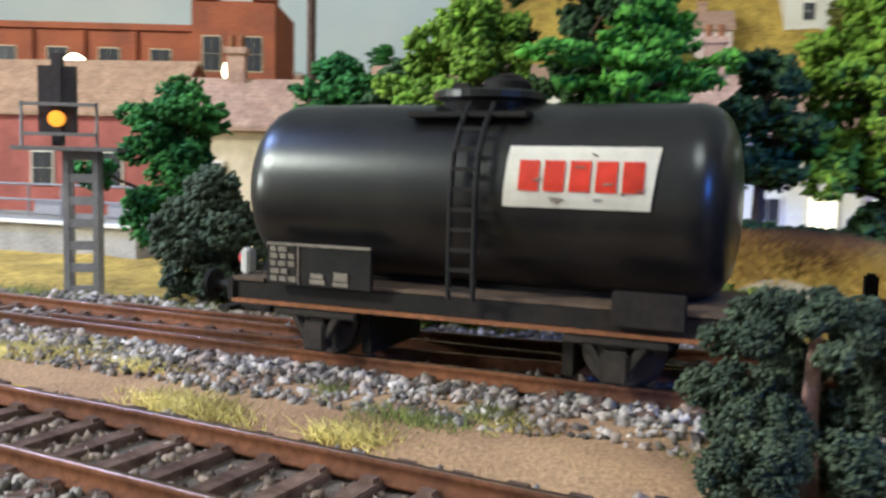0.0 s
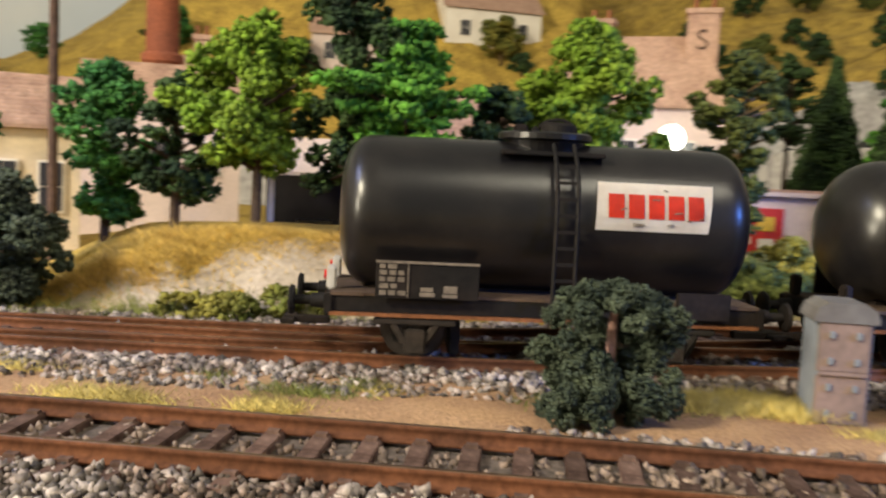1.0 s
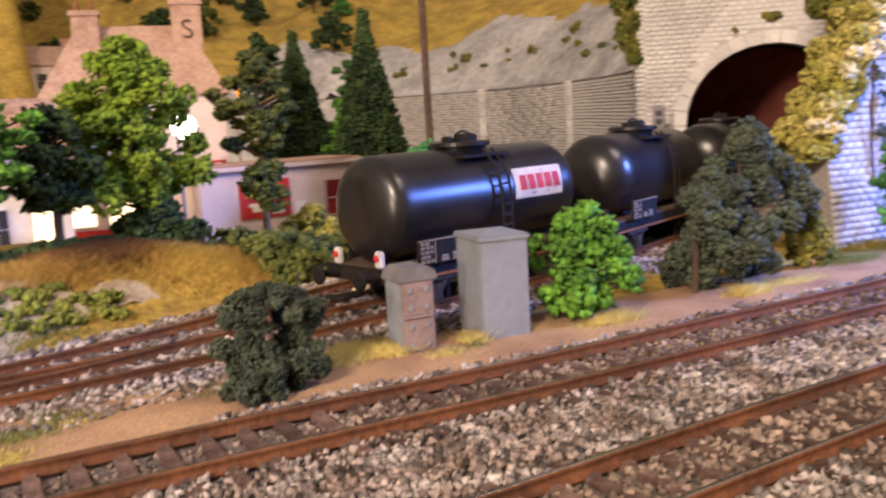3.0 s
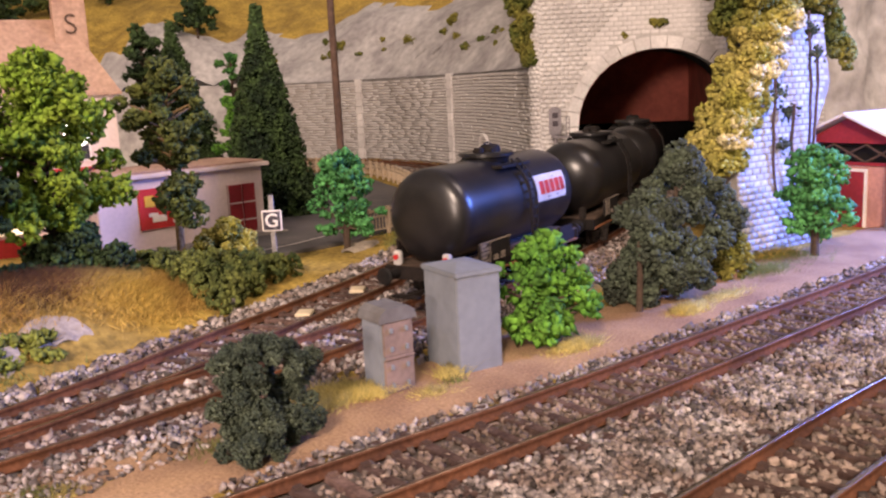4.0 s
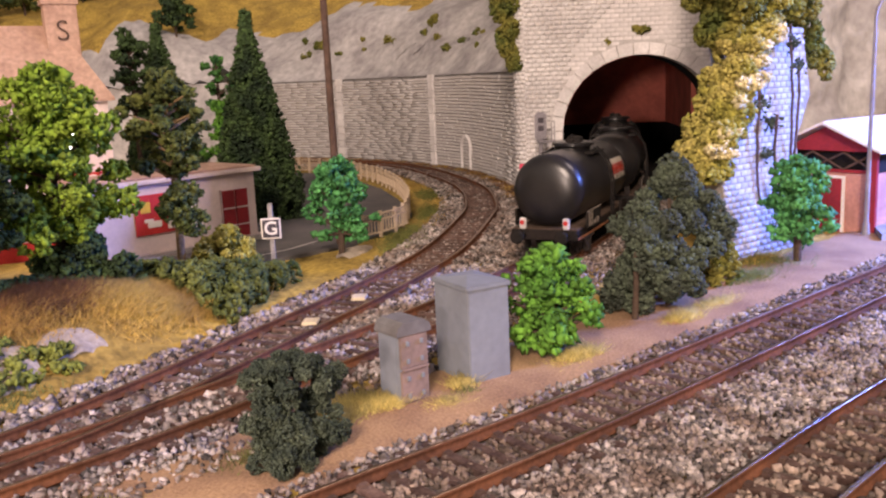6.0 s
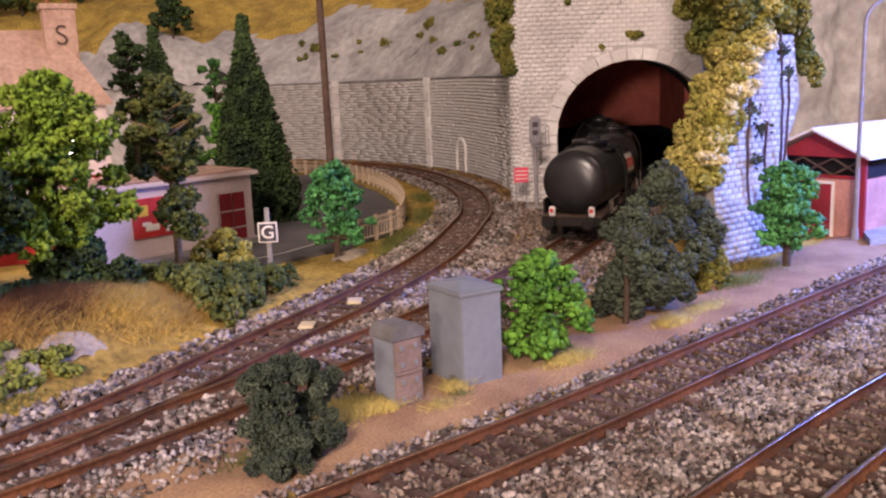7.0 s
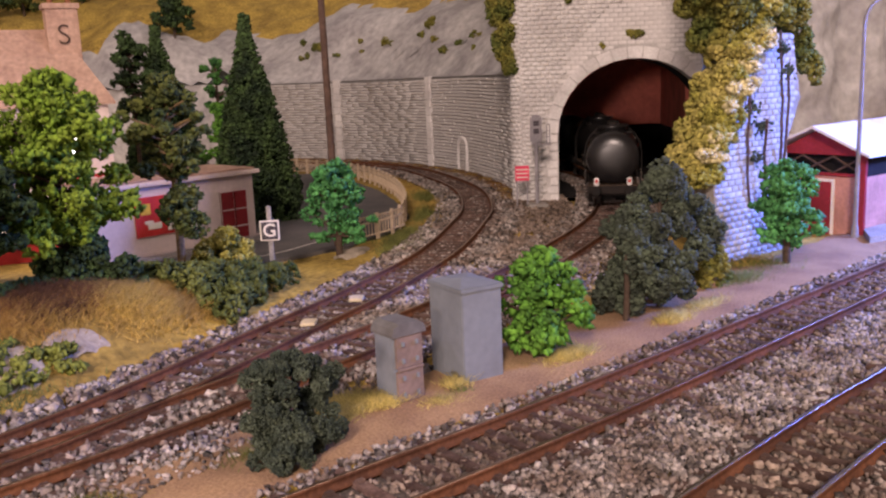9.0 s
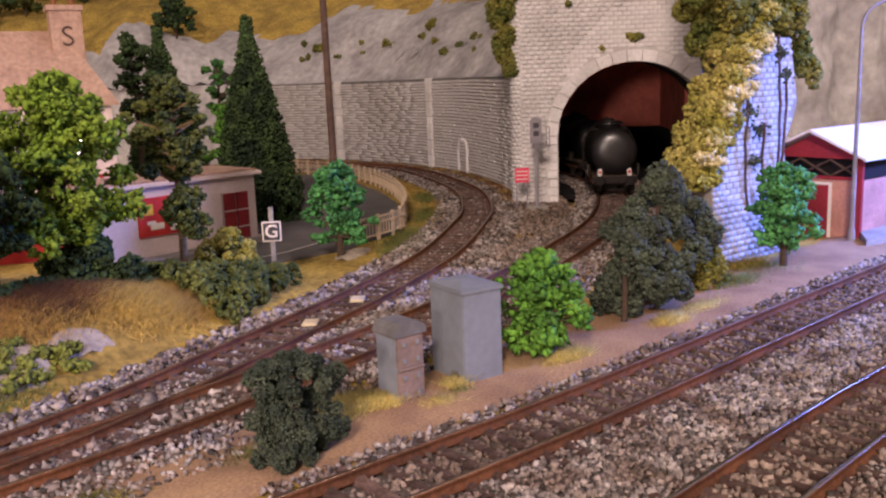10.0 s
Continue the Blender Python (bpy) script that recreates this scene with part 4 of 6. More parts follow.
hill()
rb_v, rb_f = [], []
for k in range(121):
    s_w = WALL_LINE.length * k / 120
    for o in (-.0010, .006, .014, .026, .050):
        q = wall_place(s_w, -o, 0)
        wallh = .150 - .074 * smooth01(.03, .10, s_w)
        z_l = wallh + (.060 + .02 * noise.noise((s_w * 7, 1.0, 2.0))) * smooth01(0, .075, o) + .010 * noise.noise((q[0] * 16, q[1] * 16, 4)) * smooth01(0, .03, o) + .004 * noise.noise((q[0] * 60, q[1] * 60, 7)) * smooth01(0, .02, o)
        rb_v.append((q[0], q[1], .0770 if o < 0 and s_w > .06 else z_l + .0006 + .0065 * smooth01(.006, .026, o) - (.013 if o > .04 else 0)))
for k in range(120):
    for j in range(4):
        rb_f.append((k * 5 + j, k * 5 + 5 + j, k * 5 + 6 + j, k * 5 + 1 + j))
tagged(raw_mesh("rock_ledge", np.array(rb_v), np.array(rb_f), "rock", smooth=True), "grey plaster ledge above the retaining wall", "rock", kind="structure")


SKIRT = Line(WALL[4:9])
sk_v = []
for k in range(61):
    s_k = SKIRT.length * k / 60
    p, w = SKIRT.at(s_k), SKIRT.way(s_k)
    top_z = .034 + .045 * (1 - smooth01(.10, .34, s_k))
    for j in range(4):
        o = .003 - .004 * j + .004 * noise.noise((s_k * 30, j * 2.0, 1))
        sk_v.append((p[0] - w[1] * o, p[1] + w[0] * o, -.004 + (top_z + .004) * j / 3))
sk_f = [(k * 4 + j, k * 4 + 4 + j, k * 4 + 5 + j, k * 4 + 1 + j) for k in range(60) for j in range(3)]
tagged(raw_mesh("rock_skirt", np.array(sk_v), np.array(sk_f), "rock", smooth=True), "grey plaster rock foot of the hill", "rock", kind="structure")


def cliff(name, path, height, lean, material, label, seed, rough=.010, step=.004, low=-.004):
    line = Line(path)
    nu, nv = int(line.length / step) + 1, int(height / step) + 1
    v = []
    for j in range(nv):
        z = low + (height - low) * j / (nv - 1)
        for i in range(nu):
            s = line.length * i / (nu - 1)
            p, w = line.at(s), line.way(min(max(s, .004), line.length - .004))
            o = -lean * z + rough * noise.noise((s * 35, z * 14, seed)) + rough * .45 * noise.noise((s * 90, z * 50, seed + 5))
            v.append((p[0] - w[1] * o, p[1] + w[0] * o, z))
    i = (np.arange(nv - 1)[:, None] * nu + np.arange(nu - 1)[None]).ravel()
    return tagged(raw_mesh(name, np.array(v), np.stack([i, i + 1, i + nu + 1, i + nu], 1), material, smooth=True), label, "rock face", kind="structure")


cliff("rock_face", [(.74, -.08), (.62, .03), (.53, .096), (.46, .122), (.396, .118)], .21, .16, "rock", "weathered grey plaster rock face behind the shed", 2.0)
cliff("rock_face", [(.398, .106), (.391, .118), (.43, .130)], .15, .05, "rock", "grey rock above the wing wall", 9.0)

# wing wall beside the portal
WING = pose(.328, .1195, 0, -7, 0, -29.5)
wing = empty("wall_wing", WING)
tagged(wing, "pale stone wing wall lit bluish beside the tunnel", "wall", kind="structure")
WING_SHAPE = [(0, -.006), (.052, -.006), (.053, .044), (.066, .062), (.064, .090), (.038, .090), (0, .032)]
bm = bmesh.new()
lo = [bm.verts.new((x, 0, z)) for x, z in WING_SHAPE]
hi = [bm.verts.new((x, .012, z)) for x, z in WING_SHAPE]
for k in range(7):
    bm.faces.new((lo[k], lo[(k + 1) % 7], hi[(k + 1) % 7], hi[k]))
bm.faces.new(lo)
bm.faces.new(hi[::-1])
bmesh.ops.recalc_face_normals(bm, faces=bm.faces)
part("wall_core", bm, "concrete", wing)
wing_side = empty("wall_wing_side", pose(.328, .1195, 0, 0, 0, 7.6))
tagged(wing_side, "stone side wall of the cutting before the tunnel", "wall", kind="structure")
part("wall_core", boxed(.030, .187, -.012, -.002, -.005, .060), "wallstone", wing_side)


# ---------------------------------------------------------------- creepers and scrub on walls and hill
def clump_mass(name, blobs, material, label, seed, per=1.0e6, leaf=.0011):
    rng = np.random.default_rng(seed)
    p = crown_points(blobs, per, rng, 0.25)
    v, f = bits(p, leaf * rng.uniform(.55, 1.35, len(p)), rng, "octa", .4, .7)
    return tagged(raw_mesh(name, v, f, material), label, "creeper", kind="stuff")


rc = random.Random(12)
col = []
for k in range(90):
    u = k / 89
    q = WING @ Vector((-.002 + .054 * u ** 1.2 + rc.uniform(-.007, .004), .004 + rc.uniform(-.006, .012), .034 + .070 * u))
    col.append((q.x, q.y, q.z, .0055 * rc.uniform(.5, 1.2), .0055 * rc.uniform(.5, 1.2), .0045 * rc.uniform(.5, 1.2)))
clump_mass("creeper", col, "creeper", "yellow-green and cream creeper hanging beside the tunnel", 51, 1.0e6, .0011)
col = []
for k in range(26):
    u = rc.choice((.12, .2, .5, .55, .6, .8)) + rc.uniform(-.08, .08)
    q = WING @ Vector((-.006 + .052 * u ** 1.2 + rc.uniform(-.006, .004), -.001 + rc.uniform(-.004, .004), .034 + .062 * u))
    col.append((q.x, q.y, q.z, .0035 * rc.uniform(.6, 1.2), .0035 * rc.uniform(.6, 1.2), .0022 * rc.uniform(.6, 1.2)))
clump_mass("creeper", col, "creeper_pale", "cream clumps in the creeper beside the tunnel", 58, 1.2e6, .0010)
col = []
for k in range(46):
    q = WING @ Vector((rc.uniform(.019, .058), .004 + rc.uniform(-.008, .010), .098 + .040 * rc.random()))
    col.append((q.x, q.y, q.z, .006 * rc.uniform(.6, 1.2), .006 * rc.uniform(.6, 1.2), .005 * rc.uniform(.6, 1.2)))
for k in range(34):
    q = WING @ Vector((rc.uniform(.020, .036), .012 + rc.uniform(-.008, .012), .088 + .040 * rc.random()))
    col.append((q.x, q.y, q.z, .006 * rc.uniform(.6, 1.2), .006 * rc.uniform(.6, 1.2), .005 * rc.uniform(.6, 1.2)))
clump_mass("creeper", col, "moss", "dark olive creeper above the wing wall", 59, .9e6, .0012)
col = [(.394 + rc.uniform(-.014, .016), .110 + rc.uniform(-.012, .010), .096 + .036 * rc.random(), .008, .008, .007) for k in range(34)]
clump_mass("creeper", col, "moss", "dark olive creeper on top of the rock", 52, 1.3e6, .0009)
col = [(.482 + rc.uniform(-.004, .004), .258 + rc.uniform(-.006, .007), .080 + .064 * k / 33, .0046 * rc.uniform(.6, 1.2), .0046 * rc.uniform(.6, 1.2), .005) for k in range(34)]
clump_mass("creeper", col, "moss", "olive creeper hanging where wall and portal meet", 53)
col = [(.404 + .006 * rc.random(), .104 - .0010 * k + .006 * rc.random(), .118 - .0030 * k + .012 * rc.random(), .0035 * rc.uniform(.6, 1.2), .0035 * rc.uniform(.6, 1.2), .006) for k in range(20)]
clump_mass("creeper", col, "moss", "moss streaks on the rock face", 54, .8e6)


def portal_point(x, y, z):
    return PORTAL @ Vector((x, y, z))


for a, b, c, m_, lb in ((.045, -.001, .097, "moss", "moss growing on the arch ring"), (.028, -.001, .090, "moss", "small moss tuft on the portal"), (.005, -.001, .118, "moss", "small moss tuft high on the portal")):
    q = portal_point(a, b, c)
    clump_mass("moss", [(q.x + rc.uniform(-.001, .001), q.y + rc.uniform(-.003, .003), q.z + rc.uniform(-.002, .002), .0016, .0030 if a > .04 else .0014, .0013) for _ in range(5 if a > .04 else 2)], m_, lb, int(a * 1000) + 60)


def hill_z(x, y):
    hit, place, *_ = bpy.data.objects["hill"].ray_cast((x, y, 1.0), (0, 0, -1))
    return place.z if hit else None


bpy.context.view_layer.update()
col = []
for k in range(60):
    d_s, o = rc.uniform(.05, .62), rc.uniform(.012, .05)
    p, w = WALL_LINE.at(min(d_s, WALL_LINE.length)), WALL_LINE.way(min(d_s, WALL_LINE.length - .003))
    x, y = p[0] + w[1] * o, p[1] - w[0] * o
    z = hill_z(x, y)
    if z and noise.noise((x * 18, y * 18, 3)) > -.05:
        r = rc.uniform(.0022, .0048)
        for _ in range(4):
            col.append((x + rc.uniform(-r, r) * 1.4, y + rc.uniform(-r, r) * 1.4, z + r * rc.uniform(-.1, .9), r * rc.uniform(.4, .9), r * rc.uniform(.4, .9), r * rc.uniform(.4, .9)))
clump_mass("hill_moss", col, "moss", "moss and small plants scattered on the rock", 57, .9e6)
for k in range(70):
    x, y = rc.uniform(-.25, 1.05), rc.uniform(.72, 1.35)
    z = hill_z(x, y)
    if z:
        r = rc.uniform(.010, .028)
        blobs = [(bx, by, bz, s, s, s * .8) for bx, by, bz, s, *_ in round_crown(rc, r, r * .5, r * 2.0, 9)]
        make_tree("hill_bush", x, y, z - .003, blobs, rc.choice(["dark", "mid", "olive", "moss", "dark"]), "rounded shrub on the mustard hillside", .0022, .16e6, (.0015, r * 1.4), "bark", 300 + k, False, "bush")
for k, (x, y, r) in enumerate([(.46, .86, .02), (.60, .80, .016), (.30, .96, .03), (.71, .69, .012), (.36, .90, .022)]):
    z = hill_z(x, y) or .03
    blobs = [(bx, by, bz, s, s, s * .8) for bx, by, bz, s, *_ in round_crown(rc, r, r * .5, r * 2.2, 10)]
    make_tree("hill_bush", x, y, z - .004, blobs, "dark", "dark shrub at the foot of the hill", .0018, .3e6, (.0015, r * 1.4), "bark", 350 + k, False, "bush")

# bare twigs against the wing wall
twigs = empty("dead_tree", pose(.336, .106, 0))
tagged(twigs, "bare brown twigs with dark tufts against the wing wall", "tree")
bm = bmesh.new()
for x0, y0, h in ((.012, .004, .062), (.018, .0, .05), (.030, -.008, .075), (.034, -.006, .085)):
    q = Vector((x0, y0, .02))
    while q.z < h:
        nq = q + Vector((rc.uniform(-.0012, .0012), rc.uniform(-.001, .001), .007))
        tube(bm, q, nq, .0006, .00055, 6)
        q = nq
part("trunk", bm, "post", twigs)
tp = np.array([(.012, .004, .060), (.018, .001, .051), (.028, -.008, .074), (.033, -.006, .083), (.016, .002, .040)])
tr = np.random.default_rng(4)
tpp = (tp[:, None] + tr.normal(0, .0014, (5, 50, 3))).reshape(-1, 3)
v, f = bits(tpp, .0008 * tr.uniform(.6, 1.2, len(tpp)), tr)
raw_mesh("foliage", v, f, "bushdark", twigs)


foot = []
for k in range(26):
    s_f = .012 + k * .017
    p, w = WALL_LINE.at(s_f), WALL_LINE.way(s_f)
    foot.append((p[0] - w[1] * .006, p[1] + w[0] * .006, .011, .005, math.degrees(math.atan2(w[1], w[0]))))
grass("wall_foot_grass", foot, "blade_b", "brown and ochre growth along the wall foot", 18, .0032, 2.6e6, .8)
grass("wall_foot_grass", foot[::2], "blade_o", "yellow tufts along the wall foot", 19, .0036, 1.6e6, .8)

# ---------------------------------------------------------------- lineside things
def make_big_cabinet():
    c = empty("relay_cabinet", pose(.1772, .1677, -.001, 0, 0, -35))
    tagged(c, "plain grey painted relay cabinet with a shallow hipped lid", "cabinet")
    part("body", boxed(-.0061, .0061, -.0078, .0078, 0, .0252, .0003), "cabinet", c)
    bm = boxed(-.0066, .0066, -.0083, .0083, .0249, .0262, .0003)
    top = [bm.verts.new(q) for q in ((-.0064, -.0081, .0262), (.0064, -.0081, .0262), (.0064, .0081, .0262), (-.0064, .0081, .0262), (-.001, 0, .0272), (.001, 0, .0272))]
    for q in ((0, 1, 5, 4), (1, 2, 5), (2, 3, 4, 5), (3, 0, 4)):
        bm.faces.new([top[i] for i in q])
    part("lid", bm, "cabinet", c)
    part("plinth", boxed(-.0068, .0068, -.0085, .0085, -.001, .0012, .0002), "concrete", c)
    return c


make_big_cabinet()


def make_small_cabinet():
    c = empty("switch_cabinet", pose(.1556, .1768, -.0005, 0, 0, -29))
    tagged(c, "small weathered grey cabinet with brown riveted doors and a curved lid", "cabinet")
    part("body", boxed(-.0044, .0044, -.0039, .0039, 0, .0180, .0003), "cabinet", c)
    for k in range(2):
        d = part("door", boxed(-.0039, .0039, -.0046, -.0038, .0014 + k * .0084, .0092 + k * .0084, .0002), "cab_brown", c, "brown panel door")
        for x in (-.0020, .0020):
            for z in (.0026, .0068):
                part("rivet", boxed(x - .0004, x + .0004, -.0051, -.0045, z + k * .0084, z + .0011 + k * .0084, .0001), "cabinet", d)
    part("latch", boxed(-.0038, .0038, -.0052, -.0045, .0092, .0099, .0002), "cab_brown", c)
    bm = bmesh.new()
    prof = [(-.0049, .0177), (-.0049, .0184), (-.0044, .0198), (-.0028, .0208), (.0028, .0208), (.0044, .0198), (.0049, .0184), (.0049, .0177)]
    lo = [bm.verts.new((x, -.0048, z)) for x, z in prof]
    hi = [bm.verts.new((x, .0045, z)) for x, z in prof]
    for k in range(len(prof)):
        bm.faces.new((lo[k], lo[(k + 1) % 8], hi[(k + 1) % 8], hi[k]))
    bm.faces.new(lo[::-1])
    bm.faces.new(hi)
    bmesh.ops.recalc_face_normals(bm, faces=bm.faces)
    part("lid", bm, "cab_lid", c)
    part("plinth", boxed(-.0054, .0054, -.0056, .0050, -.001, .001, .0002), "concrete", c)
    return c


make_small_cabinet()

for k, (x, y) in enumerate([(.205, .233), (.237, .233)]):
    p = finish("crossing_board", boxed(-.0030, .0030, -.0024, .0024, .0006, .0017, .0002), "plate")
    p.matrix_world = pose(x, y, 0.0006, 0, 0, 20)
    tagged(p, "small cream board lying between the rails", "board", "boards between the rails")

post = empty("stone_marker", pose(.203, .2585, 0))
tagged(post, "tiny white lineside marker stone", "marker")
part("stem", tube(bmesh.new(), (0, 0, -.001), (0, 0, .004), .0008), "concrete", post)
part("head", lathe(bmesh.new(), [(.0036, .0006), (.0042, .0014), (.0054, .0014), (.006, .0006)], 10, "Z"), "concrete", post)


def text_part(name, text, size, material, parent, m):
    cu = bpy.data.curves.new(name, "FONT")
    cu.body, cu.size, cu.extrude, cu.align_x, cu.align_y = text, size, size * .02, "CENTER", "CENTER"
    cu.offset = size * (.012 if text == "G" else -.012)
    cu.materials.append(M[material])
    ob = new(name, cu)
    ob.parent = parent
    ob.matrix_local = m
    return ob


gs = empty("track_sign", pose(.262, .284, 0, 0, 0, -62))
tagged(gs, "square black and white lineside sign on a grey post", "sign")
part("post", boxed(-.0009, .0009, -.0009, .0009, -.002, .030, .0002), "concrete", gs)
part("border", boxed(-.0038, .0038, -.0016, -.0009, .0163, .0244, .0002), "white", gs)
part("face", boxed(-.0032, .0032, -.0019, -.0015, .0169, .0238), "signal", gs)
text_part("letter", "G", .0072, "white", gs, pose(0, -.0020, .0203, 90, 0, 0))

pole = empty("telegraph_pole", pose(.329, .2925, 0))
tagged(pole, "tall dark timber pole leaning slightly", "pole")
part("pole_shaft", tube(bmesh.new(), (0, 0, -.002), (.0015, .002, .19), .0018, .0014, 12), "post", pole)
pole2 = empty("telegraph_pole", pose(.026, .40, 0))
tagged(pole2, "thin dark timber pole in the town", "pole")
part("pole_shaft", tube(bmesh.new(), (0, 0, -.002), (0, 0, .17), .0017, .0014, 12), "post", pole2)

# signal beside the portal
sg = empty("colour_signal", pose(.460, .2345, 0, 0, 0, -65))
tagged(sg, "grey model colour-light signal with a small pink board", "signal")
part("foot", boxed(-.006, .006, -.005, .005, -.001, .003, .0005), "concrete", sg)
part("mast", tube(bmesh.new(), (0, 0, 0), (0, 0, .038), .0011), "steel", sg)
part("platform", boxed(-.002, .008, -.003, .003, .0365, .0373), "steel", sg)
bm = boxed(-.0034, .0034, -.0012, .0012, .0375, .0535, .0011)
part("lamp_board", bm, "steel", sg)
for z in (.043, .0475):
    part("lens", boxed(-.0016, .0016, -.0016, -.0011, z, z + .003, .0003), "signal", sg)
part("board", boxed(-.0125, -.0045, -.0005, .0005, .0165, .0250), "pink_sign", sg, "pink-red small notice board")
for z in (.0185, .0207, .0229):
    part("board_line", boxed(-.0118, -.0052, -.0008, -.0004, z - .0003, z + .0003), "white", sg)
for x in (-.0115, -.0055):
    part("board_post", tube(bmesh.new(), (x, .0006, -.001), (x, .0006, .0172), .0004, seg=6), "steel", sg)
bm = bmesh.new()
for x in (.0062, .0078):
    tube(bm, (x, 0, .0373), (x, 0, .048), .0003, seg=6)
for z in (.041, .0445, .048):
    tube(bm, (.0062, 0, z), (.0078, 0, z), .0003, seg=6)
part("guard_rail", bm, "steel", sg)

# big lattice signal at the yard
s0 = empty("lattice_signal", pose(-.0120, .305, -.001, 0, 0, 10))
tagged(s0, "grey lattice-mast colour signal showing a yellow light", "signal")
bm = bmesh.new()
for x in (-.0034, .0034):
    for y in (-.002, .002):
        box(bm, x - .0007, x + .0007, y - .0007, y + .0007, 0, .037)
part("mast", bm, "steel", s0)
for k in range(7):
    part("lattice_plate", boxed(-.0027, .0027, -.0026, -.0014, .0025 + k * .0054, .0046 + k * .0054), "steel", s0)
part("platform", boxed(-.015, .009, -.005, .005, .0370, .0380), "steel", s0)
part("lamp_board", boxed(-.0095, -.0010, -.003, .001, .0382, .0600, .003), "signal", s0)
for z in (.0405, .0475):
    part("cross_bar", boxed(-.013, .004, -.0042, -.003, z, z + .0008), "steel", s0)
bm = lathe(bmesh.new(), [(-.0006, .0019), (.0006, .0019)], 16, "X")
ln = part("lens", bm, "bulb_o", s0, "glowing amber lens")
ln.matrix_local = pose(-.0050, -.0032, .0445, 0, 0, 90)
bm = bmesh.new()
for x in (-.013, .004):
    tube(bm, (x, -.003, .0380), (x, -.003, .0485), .0004, seg=6)
part("guard_rail", bm, "steel", s0)


def street_lamp(name, x, y, z0, h, arm, turn, label, bulb="bulb", r=.0022):
    ob = empty(name, pose(x, y, z0, 0, 0, turn))
    tagged(ob, label, "street lamp")
    bm = bmesh.new()
    tube(bm, (0, 0, -.002), (0, 0, h), .0011, .0007, 10)
    tube(bm, (0, 0, 0), (0, 0, .006), .0018, .0014, 10)
    last = Vector((0, 0, h))
    for k in range(1, 7):
        a_ = math.pi / 2 * k / 6
        q = Vector((arm * (1 - math.cos(a_)), 0, h + arm * .9 * math.sin(a_)))
        tube(bm, last, q, .0007, seg=8)
        last = q
    part("post", bm, "steel", ob)
    if bulb:
        g = part("globe", lathe(bmesh.new(), [(-r, r * .3), (-r * .6, r * .85), (0, r), (r * .6, r * .85), (r, r * .3)], 14, "Z"), bulb, ob, "glowing lamp globe", True)
        g.matrix_local = Matrix.Translation(last)
    return ob


street_lamp("street_lamp", .391, .0695, 0, .092, .012, -60, "slim dark grey curved street lamp", None)
# this white globe stands in for a bright lit window by the house
street_lamp("street_lamp", .256, .378, .002, .050, .004, 0, "glowing white globe on a post standing in for a lit window", "bulb_w", .0055)
street_lamp("street_lamp", .566, .678, .006, .075, .005, 0, "small street lamp glowing orange", "bulb_o", .0035)
street_lamp("street_lamp", -.099, .74, 0, .095, .006, 0, "street lamp glowing warm before the factory", "bulb", .0075)
street_lamp("street_lamp", -.215, .74, 0, .098, .006, 0, "street lamp glowing warm beside the red roof", "bulb", .0075)


# ---------------------------------------------------------------- road and fence
bm = bmesh.new()
prism(bm, [(.255, .330), (.292, .303), (.330, .287), (.372, .284), (.42, .298), (.475, .334), (.52, .368), (.575, .42), (.615, .475), (.62, .56), (.55, .62), (.40, .52), (.36, .40), (.30, .372), (.27, .36)], -.003, .0011)
tagged(finish("road", bm, "asphalt"), "grey model road beside the garage", "road", kind="structure")
bm = bmesh.new()
for (x0, y0), (x1, y1) in zip([(.285, .318), (.31, .309), (.335, .306), (.36, .309)], [(.31, .309), (.335, .306), (.36, .309), (.385, .318)]):
    d = (Vector((x1, y1, 0)) - Vector((x0, y0, 0))).normalized()
    nrm = Vector((-d.y, d.x, 0)) * .0008
    q = [bm.verts.new(v) for v in (Vector((x0, y0, .0015)) - nrm, Vector((x1, y1, .0015)) - nrm, Vector((x1, y1, .0015)) + nrm, Vector((x0, y0, .0015)) + nrm)]
    bm.faces.new(q)
tagged(finish("road_line", bm, "paintline"), "worn white painted road line", "road marking", kind="structure")
FENCE = Line([(.337, .2865), (.357, .2825), (.378, .2835), (.425, .302), (.475, .330), (.512, .355), (.565, .400), (.605, .452), (.63, .52)])
fence = empty("fence")
tagged(fence, "cream ornamental metal fence along the curved road", "fence")


def fence_bit(name, x0, x1, z0, z1, s, parent, th=.0004):
    ob = part(name, boxed(x0, x1, -th, th, z0, z1), "fence", parent)
    p, w = FENCE.at(s), FENCE.way(min(max(s, .003), FENCE.length - .003))
    ob.matrix_local = pose(p[0], p[1], 0.0005, 0, 0, math.degrees(math.atan2(w[1], w[0])))
    return ob


n_f = int(FENCE.length / .0135)
for k in range(n_f):
    s = .002 + k * .0135
    fence_bit("post", -.0008, .0008, 0, .0128, s, fence, .0007)
    seg = .0135
    for z in (.0022, .0082, .0112):
        fence_bit("fence_rail", 0, seg, z, z + .0007, s + .0001, fence)
    for j in range(1, 6):
        fence_bit("bar", j * seg / 6 - .0002, j * seg / 6 + .0002, .0022, .0085, s + .0001, fence, .0002)
    bm = bmesh.new()
    for j in range(3):
        c0 = (j + .5) * seg / 3
        for q in range(8):
            a0, a1 = q * math.pi / 4, (q + 1) * math.pi / 4
            tube(bm, (c0 + .0015 * math.cos(a0), 0, .0100 + .0012 * math.sin(a0)), (c0 + .0015 * math.cos(a1), 0, .0100 + .0012 * math.sin(a1)), .00022, seg=5)
    sc = part("scroll", bm, "fence", fence)
    p, w = FENCE.at(s), FENCE.way(s)
    sc.matrix_local = pose(p[0], p[1], .0005, 0, 0, math.degrees(math.atan2(w[1], w[0])))
